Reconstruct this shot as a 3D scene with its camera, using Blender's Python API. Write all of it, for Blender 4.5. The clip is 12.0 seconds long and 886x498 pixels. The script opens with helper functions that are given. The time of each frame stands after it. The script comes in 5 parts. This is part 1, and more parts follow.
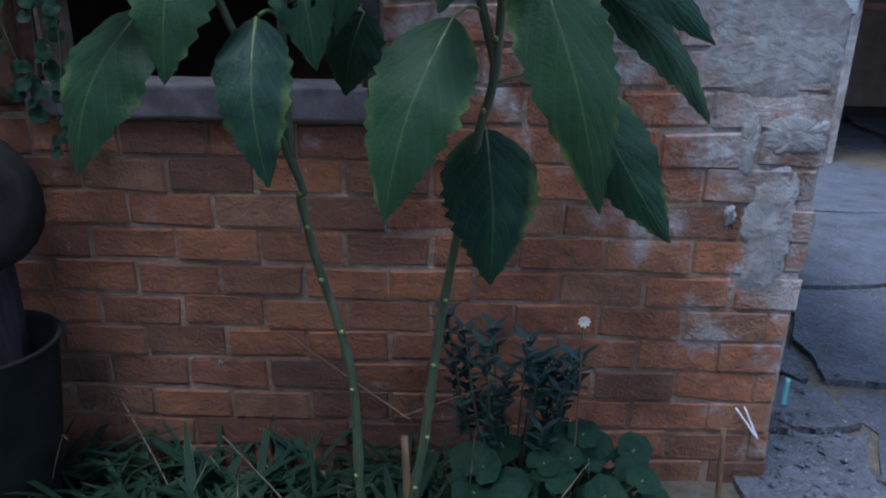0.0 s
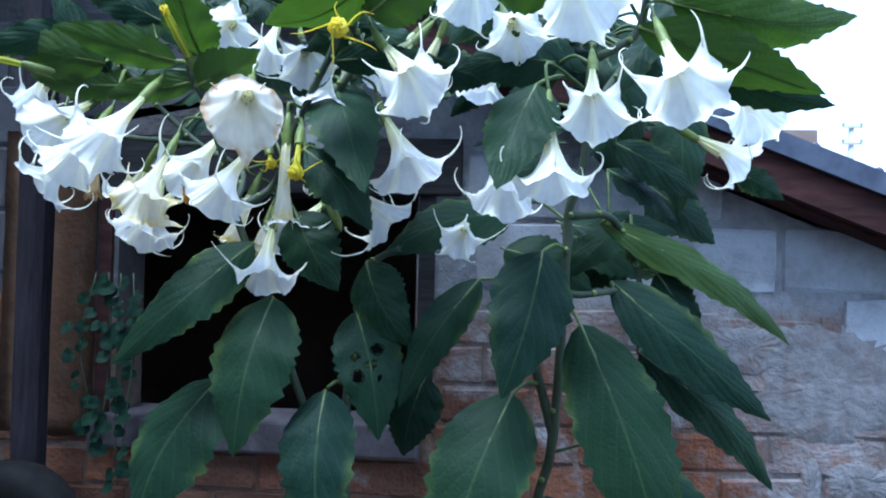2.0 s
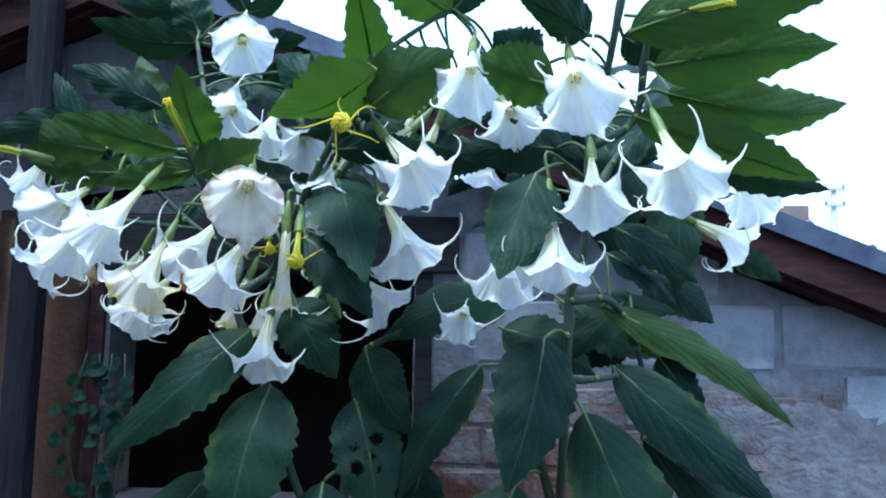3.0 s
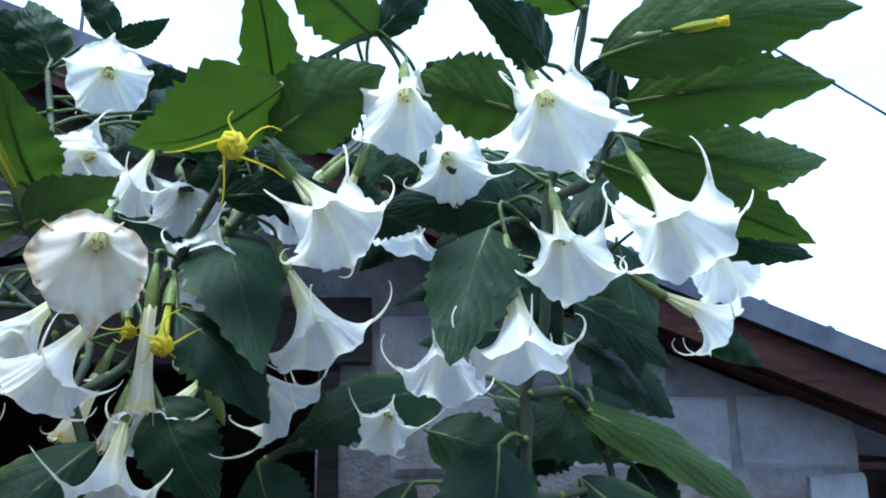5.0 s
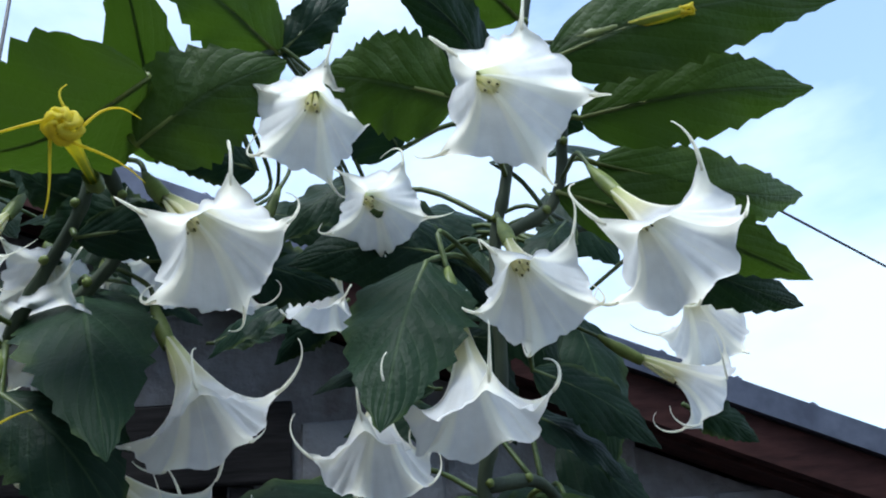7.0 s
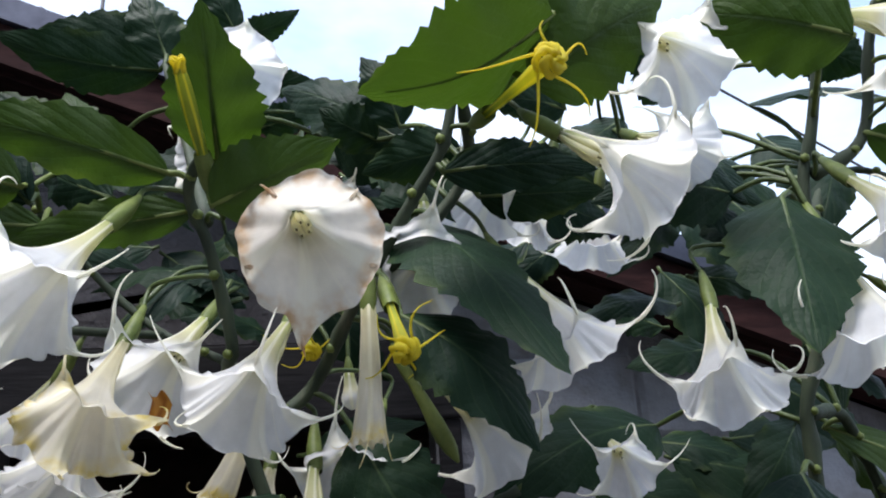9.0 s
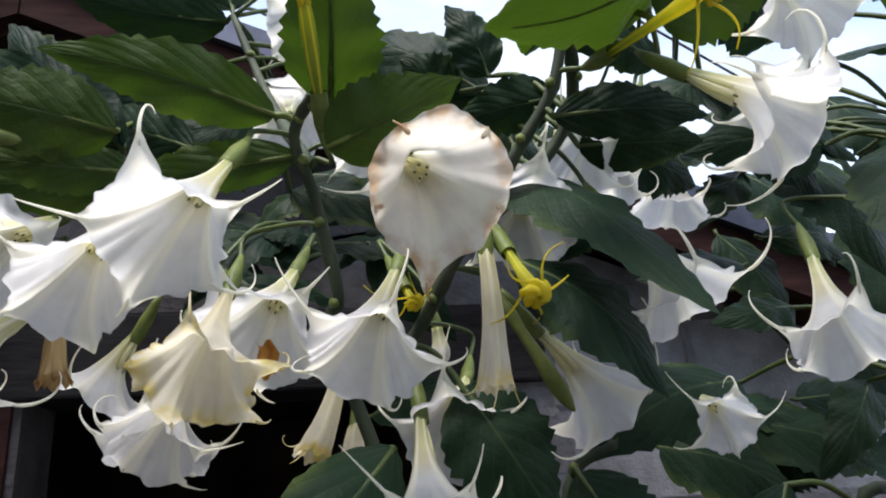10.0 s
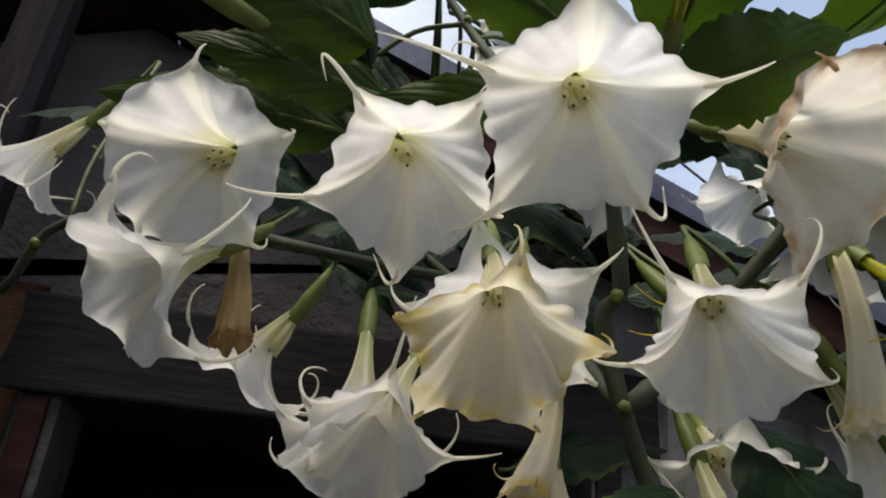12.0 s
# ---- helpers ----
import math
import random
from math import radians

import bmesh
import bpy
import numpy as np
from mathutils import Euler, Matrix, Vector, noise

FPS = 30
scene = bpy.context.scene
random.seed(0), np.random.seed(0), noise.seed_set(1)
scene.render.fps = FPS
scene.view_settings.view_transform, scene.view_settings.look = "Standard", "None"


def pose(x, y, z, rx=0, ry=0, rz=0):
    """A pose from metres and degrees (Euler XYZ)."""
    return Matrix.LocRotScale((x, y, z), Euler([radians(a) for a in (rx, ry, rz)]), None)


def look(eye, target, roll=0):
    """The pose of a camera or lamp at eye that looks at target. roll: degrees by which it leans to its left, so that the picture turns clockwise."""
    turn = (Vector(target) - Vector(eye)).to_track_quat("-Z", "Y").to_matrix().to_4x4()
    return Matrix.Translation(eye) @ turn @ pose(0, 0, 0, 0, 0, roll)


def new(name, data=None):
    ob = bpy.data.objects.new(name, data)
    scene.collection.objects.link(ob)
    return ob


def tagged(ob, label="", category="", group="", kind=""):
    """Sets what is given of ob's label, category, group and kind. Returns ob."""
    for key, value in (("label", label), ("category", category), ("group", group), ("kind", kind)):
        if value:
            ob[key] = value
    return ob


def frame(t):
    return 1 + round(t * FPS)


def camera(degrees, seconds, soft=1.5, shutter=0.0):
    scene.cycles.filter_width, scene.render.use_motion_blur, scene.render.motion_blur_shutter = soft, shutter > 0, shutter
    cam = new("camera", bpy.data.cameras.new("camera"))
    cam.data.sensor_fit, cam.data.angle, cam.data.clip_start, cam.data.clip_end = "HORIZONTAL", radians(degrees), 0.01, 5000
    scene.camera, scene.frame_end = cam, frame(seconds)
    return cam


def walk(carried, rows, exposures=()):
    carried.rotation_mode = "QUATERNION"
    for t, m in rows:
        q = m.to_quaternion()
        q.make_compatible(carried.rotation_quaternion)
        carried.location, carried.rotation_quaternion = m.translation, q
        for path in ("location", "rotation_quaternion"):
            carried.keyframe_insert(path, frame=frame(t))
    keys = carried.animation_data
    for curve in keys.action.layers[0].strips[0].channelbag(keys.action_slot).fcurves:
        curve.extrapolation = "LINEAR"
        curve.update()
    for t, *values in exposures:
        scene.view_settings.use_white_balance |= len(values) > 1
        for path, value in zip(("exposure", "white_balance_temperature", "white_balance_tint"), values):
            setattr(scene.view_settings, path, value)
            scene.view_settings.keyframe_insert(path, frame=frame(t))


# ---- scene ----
cam = camera(62.0, 12.0, soft=2.0)
PATH = [
    (0, (0.132, 0.008, 1.483), (0.078, 1.884, 0.793), 0.9),
    (0.5, (0.136, -0.001, 1.523), (0.035, 1.931, 1.015), 1.3),
    (1, (0.124, -0.009, 1.559), (0.011, 1.966, 1.262), 1.3),
    (1.5, (0.097, -0.005, 1.609), (-0.051, 1.988, 1.523), 1.0),
    (2, (0.084, -0.001, 1.649), (-0.078, 1.992, 1.685), 1.3),
    (2.5, (0.071, 0.0, 1.687), (-0.094, 1.987, 1.837), 1.6),
    (2.7, (0.069, -0.002, 1.689), (-0.085, 1.984, 1.869), 1.4),
    (4.3, (0.01, 0.158, 1.707), (-0.099, 2.128, 2.035), 0.3),
    (4.5, (0.004, 0.202, 1.698), (-0.085, 2.164, 2.08), 1.7),
    (5, (0.005, 0.294, 1.699), (0.155, 2.235, 2.159), -0.5),
    (5.5, (-0.018, 0.362, 1.688), (0.294, 2.228, 2.337), -4.5),
    (6, (-0.034, 0.438, 1.676), (0.356, 2.293, 2.315), -5.5),
    (6.5, (0.025, 0.48, 1.662), (0.386, 2.308, 2.388), -4.2),
    (7, (0.031, 0.519, 1.661), (0.356, 2.327, 2.451), -4.9),
    (7.5, (-0.058, 0.547, 1.653), (0.235, 2.335, 2.498), -4.4),
    (7.7, (-0.105, 0.546, 1.653), (0.187, 2.337, 2.494), -4.4),
    (9.3, (-0.32, 0.534, 1.651), (-0.135, 2.411, 2.315), -2.3),
    (9.5, (-0.335, 0.537, 1.647), (-0.202, 2.415, 2.321), -1.0),
    (10, (-0.416, 0.577, 1.631), (-0.158, 2.458, 2.26), -3.4),
    (10.5, (-0.546, 0.594, 1.593), (-0.113, 2.429, 2.262), -2.5),
    (11, (-0.615, 0.652, 1.587), (-0.229, 2.48, 2.302), -0.7),
    (11.5, (-0.624, 0.728, 1.584), (-0.324, 2.539, 2.378), 1.8),
    (12, (-0.665, 0.804, 1.59), (-0.329, 2.575, 2.457), 4.7),
]

EXPOSURES = [
    (0.0, 0.88, 5150, 8), (0.5, 1.15, 5250, 9), (1.0, 1.12, 5150, 8), (1.5, 1.22, 4950, 6), (2.0, 1.17, 4830, 5), (2.5, 1.06, 4600, 2), (4.5, 0.97, 5050, 3),
    (5.5, 0.77, 5200, 1), (6.0, 0.6, 5500, 3), (6.5, 0.25, 5500, 4), (7.5, 0.25, 5900, 8), (9.5, 0.62, 6200, 15), (10.0, 0.55, 6400, 15), (10.5, 0.27, 6600, 15),
    (11.0, 0.12, 6850, 15), (12.0, -0.05, 7050, 13),
]
walk(cam, [(t, look(eye, target, roll)) for t, eye, target, roll in PATH], EXPOSURES)

# ---- world and light ----


def node_tree(owner):
    owner.use_nodes = True
    owner.node_tree.nodes.clear()
    return owner.node_tree.nodes, owner.node_tree.links


world = bpy.data.worlds.new("evening_sky")
scene.world = world
nodes, links = node_tree(world)
sky = nodes.new("ShaderNodeTexSky")
sky.sky_type = "NISHITA"
sky.sun_disc = False
sky.sun_elevation = radians(68)
sky.sun_rotation = radians(217)
sky.dust_density = 1.5
coords = nodes.new("ShaderNodeTexCoord")
stretch = nodes.new("ShaderNodeMapping")
stretch.inputs["Scale"].default_value = (1.1, 1.1, 2.6)
stretch.inputs["Rotation"].default_value = (0.2, 0.35, 0.5)
links.new(coords.outputs["Generated"], stretch.inputs["Vector"])
cloud = nodes.new("ShaderNodeTexNoise")
cloud.inputs["Scale"].default_value = 1.7
cloud.inputs["Detail"].default_value = 6
cloud.inputs["Roughness"].default_value = 0.52
links.new(stretch.outputs["Vector"], cloud.inputs["Vector"])
cover = nodes.new("ShaderNodeValToRGB")
cover.color_ramp.elements[0].color = (0.22, 0.22, 0.22, 1)
cover.color_ramp.elements[0].position = 0.34
cover.color_ramp.elements[1].position = 0.57
links.new(cloud.outputs["Fac"], cover.inputs["Fac"])
sky_part = nodes.new("ShaderNodeBackground")
sky_part.inputs["Strength"].default_value = 0.28
links.new(sky.outputs["Color"], sky_part.inputs["Color"])
cloud_part = nodes.new("ShaderNodeBackground")
cloud_part.inputs["Color"].default_value = (0.80, 0.90, 1.0, 1)
cloud_part.inputs["Strength"].default_value = 1.15
mix = nodes.new("ShaderNodeMixShader")
links.new(cover.outputs["Color"], mix.inputs["Fac"])
links.new(sky_part.outputs["Background"], mix.inputs[1])
links.new(cloud_part.outputs["Background"], mix.inputs[2])
world_out = nodes.new("ShaderNodeOutputWorld")
links.new(mix.outputs["Shader"], world_out.inputs["Surface"])

sun_data = bpy.data.lights.new("sun", "SUN")
sun_data.energy = 4.0
sun_data.angle = radians(24)
sun_data.color = (1.0, 0.96, 0.9)
sun = new("sun", sun_data)
sun.matrix_world = look((-1.9, -1.5, 9.0), (0, 1, 1.5))


# ---- materials ----
class Shade:
    """A small node builder: one principled surface with its textures."""

    def __init__(self, name, rough=0.8, metal=0.0, spec=0.5):
        self.mat = bpy.data.materials.new(name)
        self.nodes, self.links = node_tree(self.mat)
        self.bsdf = self.nodes.new("ShaderNodeBsdfPrincipled")
        self.bsdf.inputs["Roughness"].default_value = rough
        self.bsdf.inputs["Metallic"].default_value = metal
        self.bsdf.inputs["Specular IOR Level"].default_value = spec
        self.out = self.nodes.new("ShaderNodeOutputMaterial")
        self.links.new(self.bsdf.outputs["BSDF"], self.out.inputs["Surface"])
        self.coord = self.nodes.new("ShaderNodeTexCoord")
        self.place = self.nodes.new("ShaderNodeNewGeometry").outputs["Position"]
        self.uv = self.coord.outputs["UV"]
        self.obj = self.coord.outputs["Object"]

    def noise(self, scale, detail=4, rough=0.55, vector=None, stretch=None):
        tex = self.nodes.new("ShaderNodeTexNoise")
        tex.inputs["Scale"].default_value = scale
        tex.inputs["Detail"].default_value = detail
        tex.inputs["Roughness"].default_value = rough
        vector = vector or self.place
        if stretch:
            m = self.nodes.new("ShaderNodeMapping")
            m.inputs["Scale"].default_value = stretch
            self.links.new(vector, m.inputs["Vector"])
            vector = m.outputs["Vector"]
        self.links.new(vector, tex.inputs["Vector"])
        return tex.outputs["Fac"]

    def ramp(self, fac, *stops):
        r = self.nodes.new("ShaderNodeValToRGB")
        e = r.color_ramp.elements
        while len(e) < len(stops):
            e.new(0.5)
        for el, (pos, col) in zip(e, stops):
            el.position = pos
            el.color = (*col, 1) if isinstance(col, tuple) else (col, col, col, 1)
        self.links.new(fac, r.inputs["Fac"])
        return r.outputs["Color"]

    def mix(self, fac, a, b, blend="MIX"):
        m = self.nodes.new("ShaderNodeMix")
        m.data_type, m.blend_type = "RGBA", blend
        for sock, v in ((m.inputs[0], fac), (m.inputs[6], a), (m.inputs[7], b)):
            if isinstance(v, tuple):
                sock.default_value = (*v, 1)
            elif isinstance(v, (int, float)):
                sock.default_value = v
            else:
                self.links.new(v, sock)
        return m.outputs[2]

    def math(self, op, a, b=0.0, clamp=False):
        m = self.nodes.new("ShaderNodeMath")
        m.operation, m.use_clamp = op, clamp
        for sock, v in ((m.inputs[0], a), (m.inputs[1], b)):
            if isinstance(v, (int, float)):
                sock.default_value = v
            else:
                self.links.new(v, sock)
        return m.outputs[0]

    def split(self, vector):
        s = self.nodes.new("ShaderNodeSeparateXYZ")
        self.links.new(vector, s.inputs[0])
        return s.outputs

    def random(self):
        return self.nodes.new("ShaderNodeObjectInfo").outputs["Random"]

    def color(self, v):
        if isinstance(v, tuple):
            self.bsdf.inputs["Base Color"].default_value = (*v, 1)
        else:
            self.links.new(v, self.bsdf.inputs["Base Color"])
        self.tint = v
        return self

    def rough(self, v):
        self.links.new(v, self.bsdf.inputs["Roughness"])
        return self

    def bump(self, height, strength=0.4, dist=0.004):
        b = self.nodes.new("ShaderNodeBump")
        b.inputs["Strength"].default_value = strength
        b.inputs["Distance"].default_value = dist
        self.links.new(height, b.inputs["Height"])
        self.links.new(b.outputs["Normal"], self.bsdf.inputs["Normal"])
        self.normal = b.outputs["Normal"]
        return self

    def thin(self, share, tint=None):
        """Lets light through, as a petal or a leaf does."""
        t = self.nodes.new("ShaderNodeBsdfTranslucent")
        v = tint if tint is not None else self.tint
        if isinstance(v, tuple):
            t.inputs["Color"].default_value = (*v, 1)
        else:
            self.links.new(v, t.inputs["Color"])
        m = self.nodes.new("ShaderNodeMixShader")
        m.inputs["Fac"].default_value = share
        self.links.new(self.bsdf.outputs["BSDF"], m.inputs[1])
        self.links.new(t.outputs["BSDF"], m.inputs[2])
        self.links.new(m.outputs["Shader"], self.out.inputs["Surface"])
        return self


def make_petal(name, low, mid, throat, high, rib_tint, edge=None):
    s = Shade(name, rough=0.5, spec=0.3)
    along = s.split(s.uv)
    base = s.ramp(along[1], (0.0, low), (0.22, mid), (0.47, throat), (0.66, high))
    blotch = s.ramp(s.noise(35, 3, vector=s.obj), (0.35, 0.88), (0.65, 1.0))
    col = s.mix(1.0, base, blotch, "MULTIPLY")
    # five broad pale ribs run along the corolla to its points
    rib = s.math("ABSOLUTE", s.math("COSINE", s.math("MULTIPLY", along[0], math.pi * 5)))
    rib = s.ramp(rib, (0.80, 0.0), (0.95, 1.0))
    col = s.mix(s.math("MULTIPLY", rib, 0.85), col, rib_tint)
    if edge:
        wear = s.math("MULTIPLY", s.ramp(along[1], (0.85, 0.0), (0.95, 0.9)), s.ramp(s.noise(45, 3, vector=s.obj), (0.4, 0.0), (0.62, 1.0)))
        col = s.mix(wear, col, edge)
    s.color(col)
    veins = s.noise(14, 3, vector=s.uv, stretch=(11, 0.5, 1))
    folds = s.noise(26, 2, vector=s.obj)
    s.bump(s.math("ADD", s.math("MULTIPLY", folds, 1.4), s.math("ADD", s.math("MULTIPLY", veins, 0.8), s.math("MULTIPLY", s.noise(120, 3, vector=s.obj), 0.4))), 0.35, 0.003)
    return s.thin(0.60).mat


PETAL = make_petal("white_petal", (0.46, 0.52, 0.13), (0.74, 0.75, 0.44), (0.80, 0.77, 0.55), (0.85, 0.855, 0.85), (0.97, 0.955, 0.84))
PETAL_OLD = make_petal("cream_petal", (0.58, 0.56, 0.28), (0.82, 0.76, 0.54), (0.82, 0.77, 0.58), (0.84, 0.80, 0.68), (0.88, 0.84, 0.66), (0.74, 0.60, 0.16))
PETAL_AGED = make_petal("ivory_petal", (0.60, 0.60, 0.30), (0.82, 0.78, 0.58), (0.82, 0.77, 0.62), (0.84, 0.80, 0.73), (0.88, 0.85, 0.74), (0.60, 0.40, 0.22))
PETAL_BROWN = make_petal("withered_petal", (0.66, 0.58, 0.38), (0.64, 0.52, 0.30), (0.60, 0.46, 0.24), (0.56, 0.40, 0.18), (0.60, 0.46, 0.24), (0.22, 0.08, 0.01))
PETAL_RUST = make_petal("rusty_petal", (0.50, 0.25, 0.03), (0.60, 0.30, 0.04), (0.50, 0.22, 0.03), (0.35, 0.13, 0.02), (0.50, 0.25, 0.04))
PETAL_YELLOW = make_petal("yellow_bud_petal", (0.20, 0.30, 0.05), (0.62, 0.64, 0.08), (0.76, 0.70, 0.07), (0.84, 0.74, 0.06), (0.84, 0.74, 0.06))


def make_green(name, dark, light, share=0.15, rough=0.5, gloss=0.35):
    s = Shade(name, rough=rough, spec=gloss)
    n = s.noise(55, 4, vector=s.obj)
    s.color(s.ramp(n, (0.3, dark), (0.7, light)))
    s.bump(s.noise(260, 3, vector=s.obj), 0.25, 0.001)
    return s.thin(share).mat


CALYX = make_green("calyx_green", (0.085, 0.12, 0.025), (0.17, 0.21, 0.05), 0.2)
YOUNG = make_green("young_stem", (0.03, 0.05, 0.012), (0.075, 0.105, 0.025), 0.0)
POLLEN = Shade("anther", 0.9).color((0.12, 0.12, 0.05)).mat
FILAMENT = Shade("filament", 0.7).color((0.90, 0.88, 0.66)).thin(0.6).mat

s = Shade("stem_bark", 0.75)
s.color(s.ramp(s.noise(40, 5, stretch=(1, 1, 0.25)), (0.3, (0.012, 0.022, 0.010)), (0.55, (0.026, 0.040, 0.017)), (0.75, (0.06, 0.062, 0.036))))
s.bump(s.noise(120, 4, stretch=(1, 1, 0.3)), 0.5, 0.002)
STEM = s.mat


def make_leaf(name, deep, fresh, pale, share, gloss=0.15):
    s = Shade(name, rough=0.50, spec=gloss)
    u = s.split(s.uv)
    off = s.math("ABSOLUTE", s.math("SUBTRACT", u[0], 0.5))
    tint = s.ramp(s.random(), (0.0, deep), (0.7, fresh), (1.0, fresh))
    col = s.mix(s.ramp(s.noise(22, 4, vector=s.obj), (0.35, 0.0), (0.7, 0.55)), tint, pale)
    # yellowing towards the rim of some leaves
    rim = s.math("MULTIPLY", s.ramp(off, (0.36, 0.0), (0.5, 1.0)), s.ramp(s.noise(9, 3, vector=s.obj), (0.5, 0.0), (0.7, 0.32)))
    col = s.mix(rim, col, (0.20, 0.26, 0.05))
    mid = s.ramp(off, (0.006, 1.0), (0.022, 0.0))
    side = s.math("FRACT", s.math("SUBTRACT", s.math("MULTIPLY", u[1], 7.5), s.math("MULTIPLY", off, 6.0)))
    quilt = s.math("ABSOLUTE", s.math("SUBTRACT", side, 0.5))
    side = s.ramp(quilt, (0.0, 1.0), (0.10, 0.0))
    veins = s.math("MAXIMUM", mid, s.math("MULTIPLY", side, 0.35))
    col = s.mix(s.math("MULTIPLY", veins, 0.26), col, (0.07, 0.11, 0.045))
    s.color(col)
    s.bump(s.math("ADD", s.math("MULTIPLY", quilt, 0.65), s.math("ADD", s.math("MULTIPLY", veins, -0.3), s.math("ADD", s.noise(140, 3, vector=s.obj), s.math("MULTIPLY", s.noise(20, 3, vector=s.obj), 1.2)))), 0.5, 0.0028)
    glow = s.mix(0.6, col, fresh)
    glow = s.mix(1.0, glow, (1.55, 1.75, 0.5), "MULTIPLY")
    return s.thin(share, glow).mat


# near-black green: the shade inside the crown is put into the leaf colour
LEAF = make_leaf("shaded_trumpet_leaf", (0.0060, 0.0165, 0.0118), (0.0112, 0.0265, 0.0120), (0.0140, 0.0310, 0.0190), 0.12, 0.085)
# lighter copy for young leaves, and to paint in the glow of backlit ones
LEAF_LIGHT = make_leaf("young_backlit_trumpet_leaf", (0.025, 0.048, 0.011), (0.036, 0.066, 0.013), (0.048, 0.076, 0.022), 0.29)
HERB = make_green("round_herb_leaf", (0.006, 0.016, 0.011), (0.013, 0.029, 0.018), 0.08, 0.6, 0.05)
BUSH = make_green("dull_bush_leaf", (0.014, 0.028, 0.028), (0.026, 0.042, 0.042), 0.08, 0.7, 0.05)
LEAF_HERB = make_leaf("herb_leaf", (0.005, 0.013, 0.010), (0.008, 0.020, 0.013), (0.013, 0.024, 0.017), 0.1, 0.06)

def smeared(s, col):
    """Old lime and cement dragged over bricks and joints alike, most of it towards the corner and the blocks."""
    xyz = s.split(s.place)
    right = s.math("MULTIPLY", s.math("SUBTRACT", xyz[0], 0.50), 0.36)
    high = s.math("MULTIPLY", s.math("SUBTRACT", xyz[2], 1.02), 0.50)
    lean = s.math("MAXIMUM", s.math("ADD", right, s.math("MULTIPLY", high, 0.5)), s.math("ADD", high, s.math("MULTIPLY", right, 0.4)))
    lean = s.math("MAXIMUM", lean, -0.095)
    spread = s.math("ADD", s.noise(5.5, 6, 0.62), lean)
    cover = s.math("MULTIPLY", s.ramp(spread, (0.53, 0.0), (0.66, 0.88)), s.ramp(s.noise(28, 5), (0.3, 0.55), (0.6, 1.0)))
    lime = s.ramp(s.noise(13, 5, 0.6), (0.3, (0.116, 0.105, 0.105)), (0.5, (0.182, 0.179, 0.190)), (0.7, (0.286, 0.292, 0.319)))
    col = s.mix(cover, col, lime)
    splash = s.ramp(s.noise(9, 6, 0.7, stretch=(1.6, 1.6, 0.7)), (0.66, 0.0), (0.72, 0.8))
    col = s.mix(splash, col, (0.26, 0.25, 0.28))
    soot = s.ramp(s.noise(3.2, 5, 0.6), (0.42, 0.0), (0.64, 0.9))
    return s.mix(soot, col, s.mix(1.0, col, (0.5, 0.42, 0.38), "MULTIPLY"))


def bare_shaded_part(s):
    """The unwhitewashed gable over the opening and left of it, ragged border, with shade painted in."""
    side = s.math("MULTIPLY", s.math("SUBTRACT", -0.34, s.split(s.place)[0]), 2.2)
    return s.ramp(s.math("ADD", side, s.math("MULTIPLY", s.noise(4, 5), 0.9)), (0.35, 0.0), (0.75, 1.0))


s = Shade("fired_brick", 0.92)
tone = s.ramp(s.random(), (0.0, (0.072, 0.027, 0.013)), (0.35, (0.138, 0.046, 0.018)), (0.7, (0.185, 0.063, 0.024)), (1.0, (0.128, 0.064, 0.034)))
col = s.mix(s.ramp(s.noise(26, 6, 0.65), (0.35, 0.0), (0.7, 0.75)), tone, (0.071, 0.038, 0.026))
col = s.mix(s.ramp(s.noise(70, 4), (0.62, 0.0), (0.74, 0.6)), col, (0.136, 0.099, 0.081))
s.color(smeared(s, col))
s.bump(s.math("ADD", s.noise(90, 5), s.math("MULTIPLY", s.noise(18, 3), 1.8)), 0.8, 0.007)
BRICK = s.mat

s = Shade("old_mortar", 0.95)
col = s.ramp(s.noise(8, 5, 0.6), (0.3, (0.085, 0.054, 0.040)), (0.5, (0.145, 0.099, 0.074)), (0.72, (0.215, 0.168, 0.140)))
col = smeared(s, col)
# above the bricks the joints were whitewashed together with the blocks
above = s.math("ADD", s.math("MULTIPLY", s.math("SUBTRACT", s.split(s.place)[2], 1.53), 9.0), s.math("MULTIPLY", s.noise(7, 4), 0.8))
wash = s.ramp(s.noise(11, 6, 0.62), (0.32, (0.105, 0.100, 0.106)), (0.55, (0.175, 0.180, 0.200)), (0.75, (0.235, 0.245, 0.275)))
# bare joints, darkened further to hold the shade on this side
wash = s.mix(bare_shaded_part(s), wash, s.ramp(s.noise(11, 5), (0.3, (0.034, 0.031, 0.034)), (0.7, (0.066, 0.063, 0.068))))
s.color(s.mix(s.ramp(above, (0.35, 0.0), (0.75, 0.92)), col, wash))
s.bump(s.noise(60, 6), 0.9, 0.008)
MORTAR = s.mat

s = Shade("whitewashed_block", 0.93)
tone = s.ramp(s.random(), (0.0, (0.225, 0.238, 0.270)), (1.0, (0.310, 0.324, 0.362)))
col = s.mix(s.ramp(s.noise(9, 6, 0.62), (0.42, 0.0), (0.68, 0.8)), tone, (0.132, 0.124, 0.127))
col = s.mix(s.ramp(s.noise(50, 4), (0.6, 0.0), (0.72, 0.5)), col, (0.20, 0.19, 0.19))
# bare blocks, their grey lowered again for the shade under the roof
col = s.mix(bare_shaded_part(s), col, s.ramp(s.noise(9, 5), (0.3, (0.046, 0.044, 0.048)), (0.7, (0.085, 0.082, 0.090))))
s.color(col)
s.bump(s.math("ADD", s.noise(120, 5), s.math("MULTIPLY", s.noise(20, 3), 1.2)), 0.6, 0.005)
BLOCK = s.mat

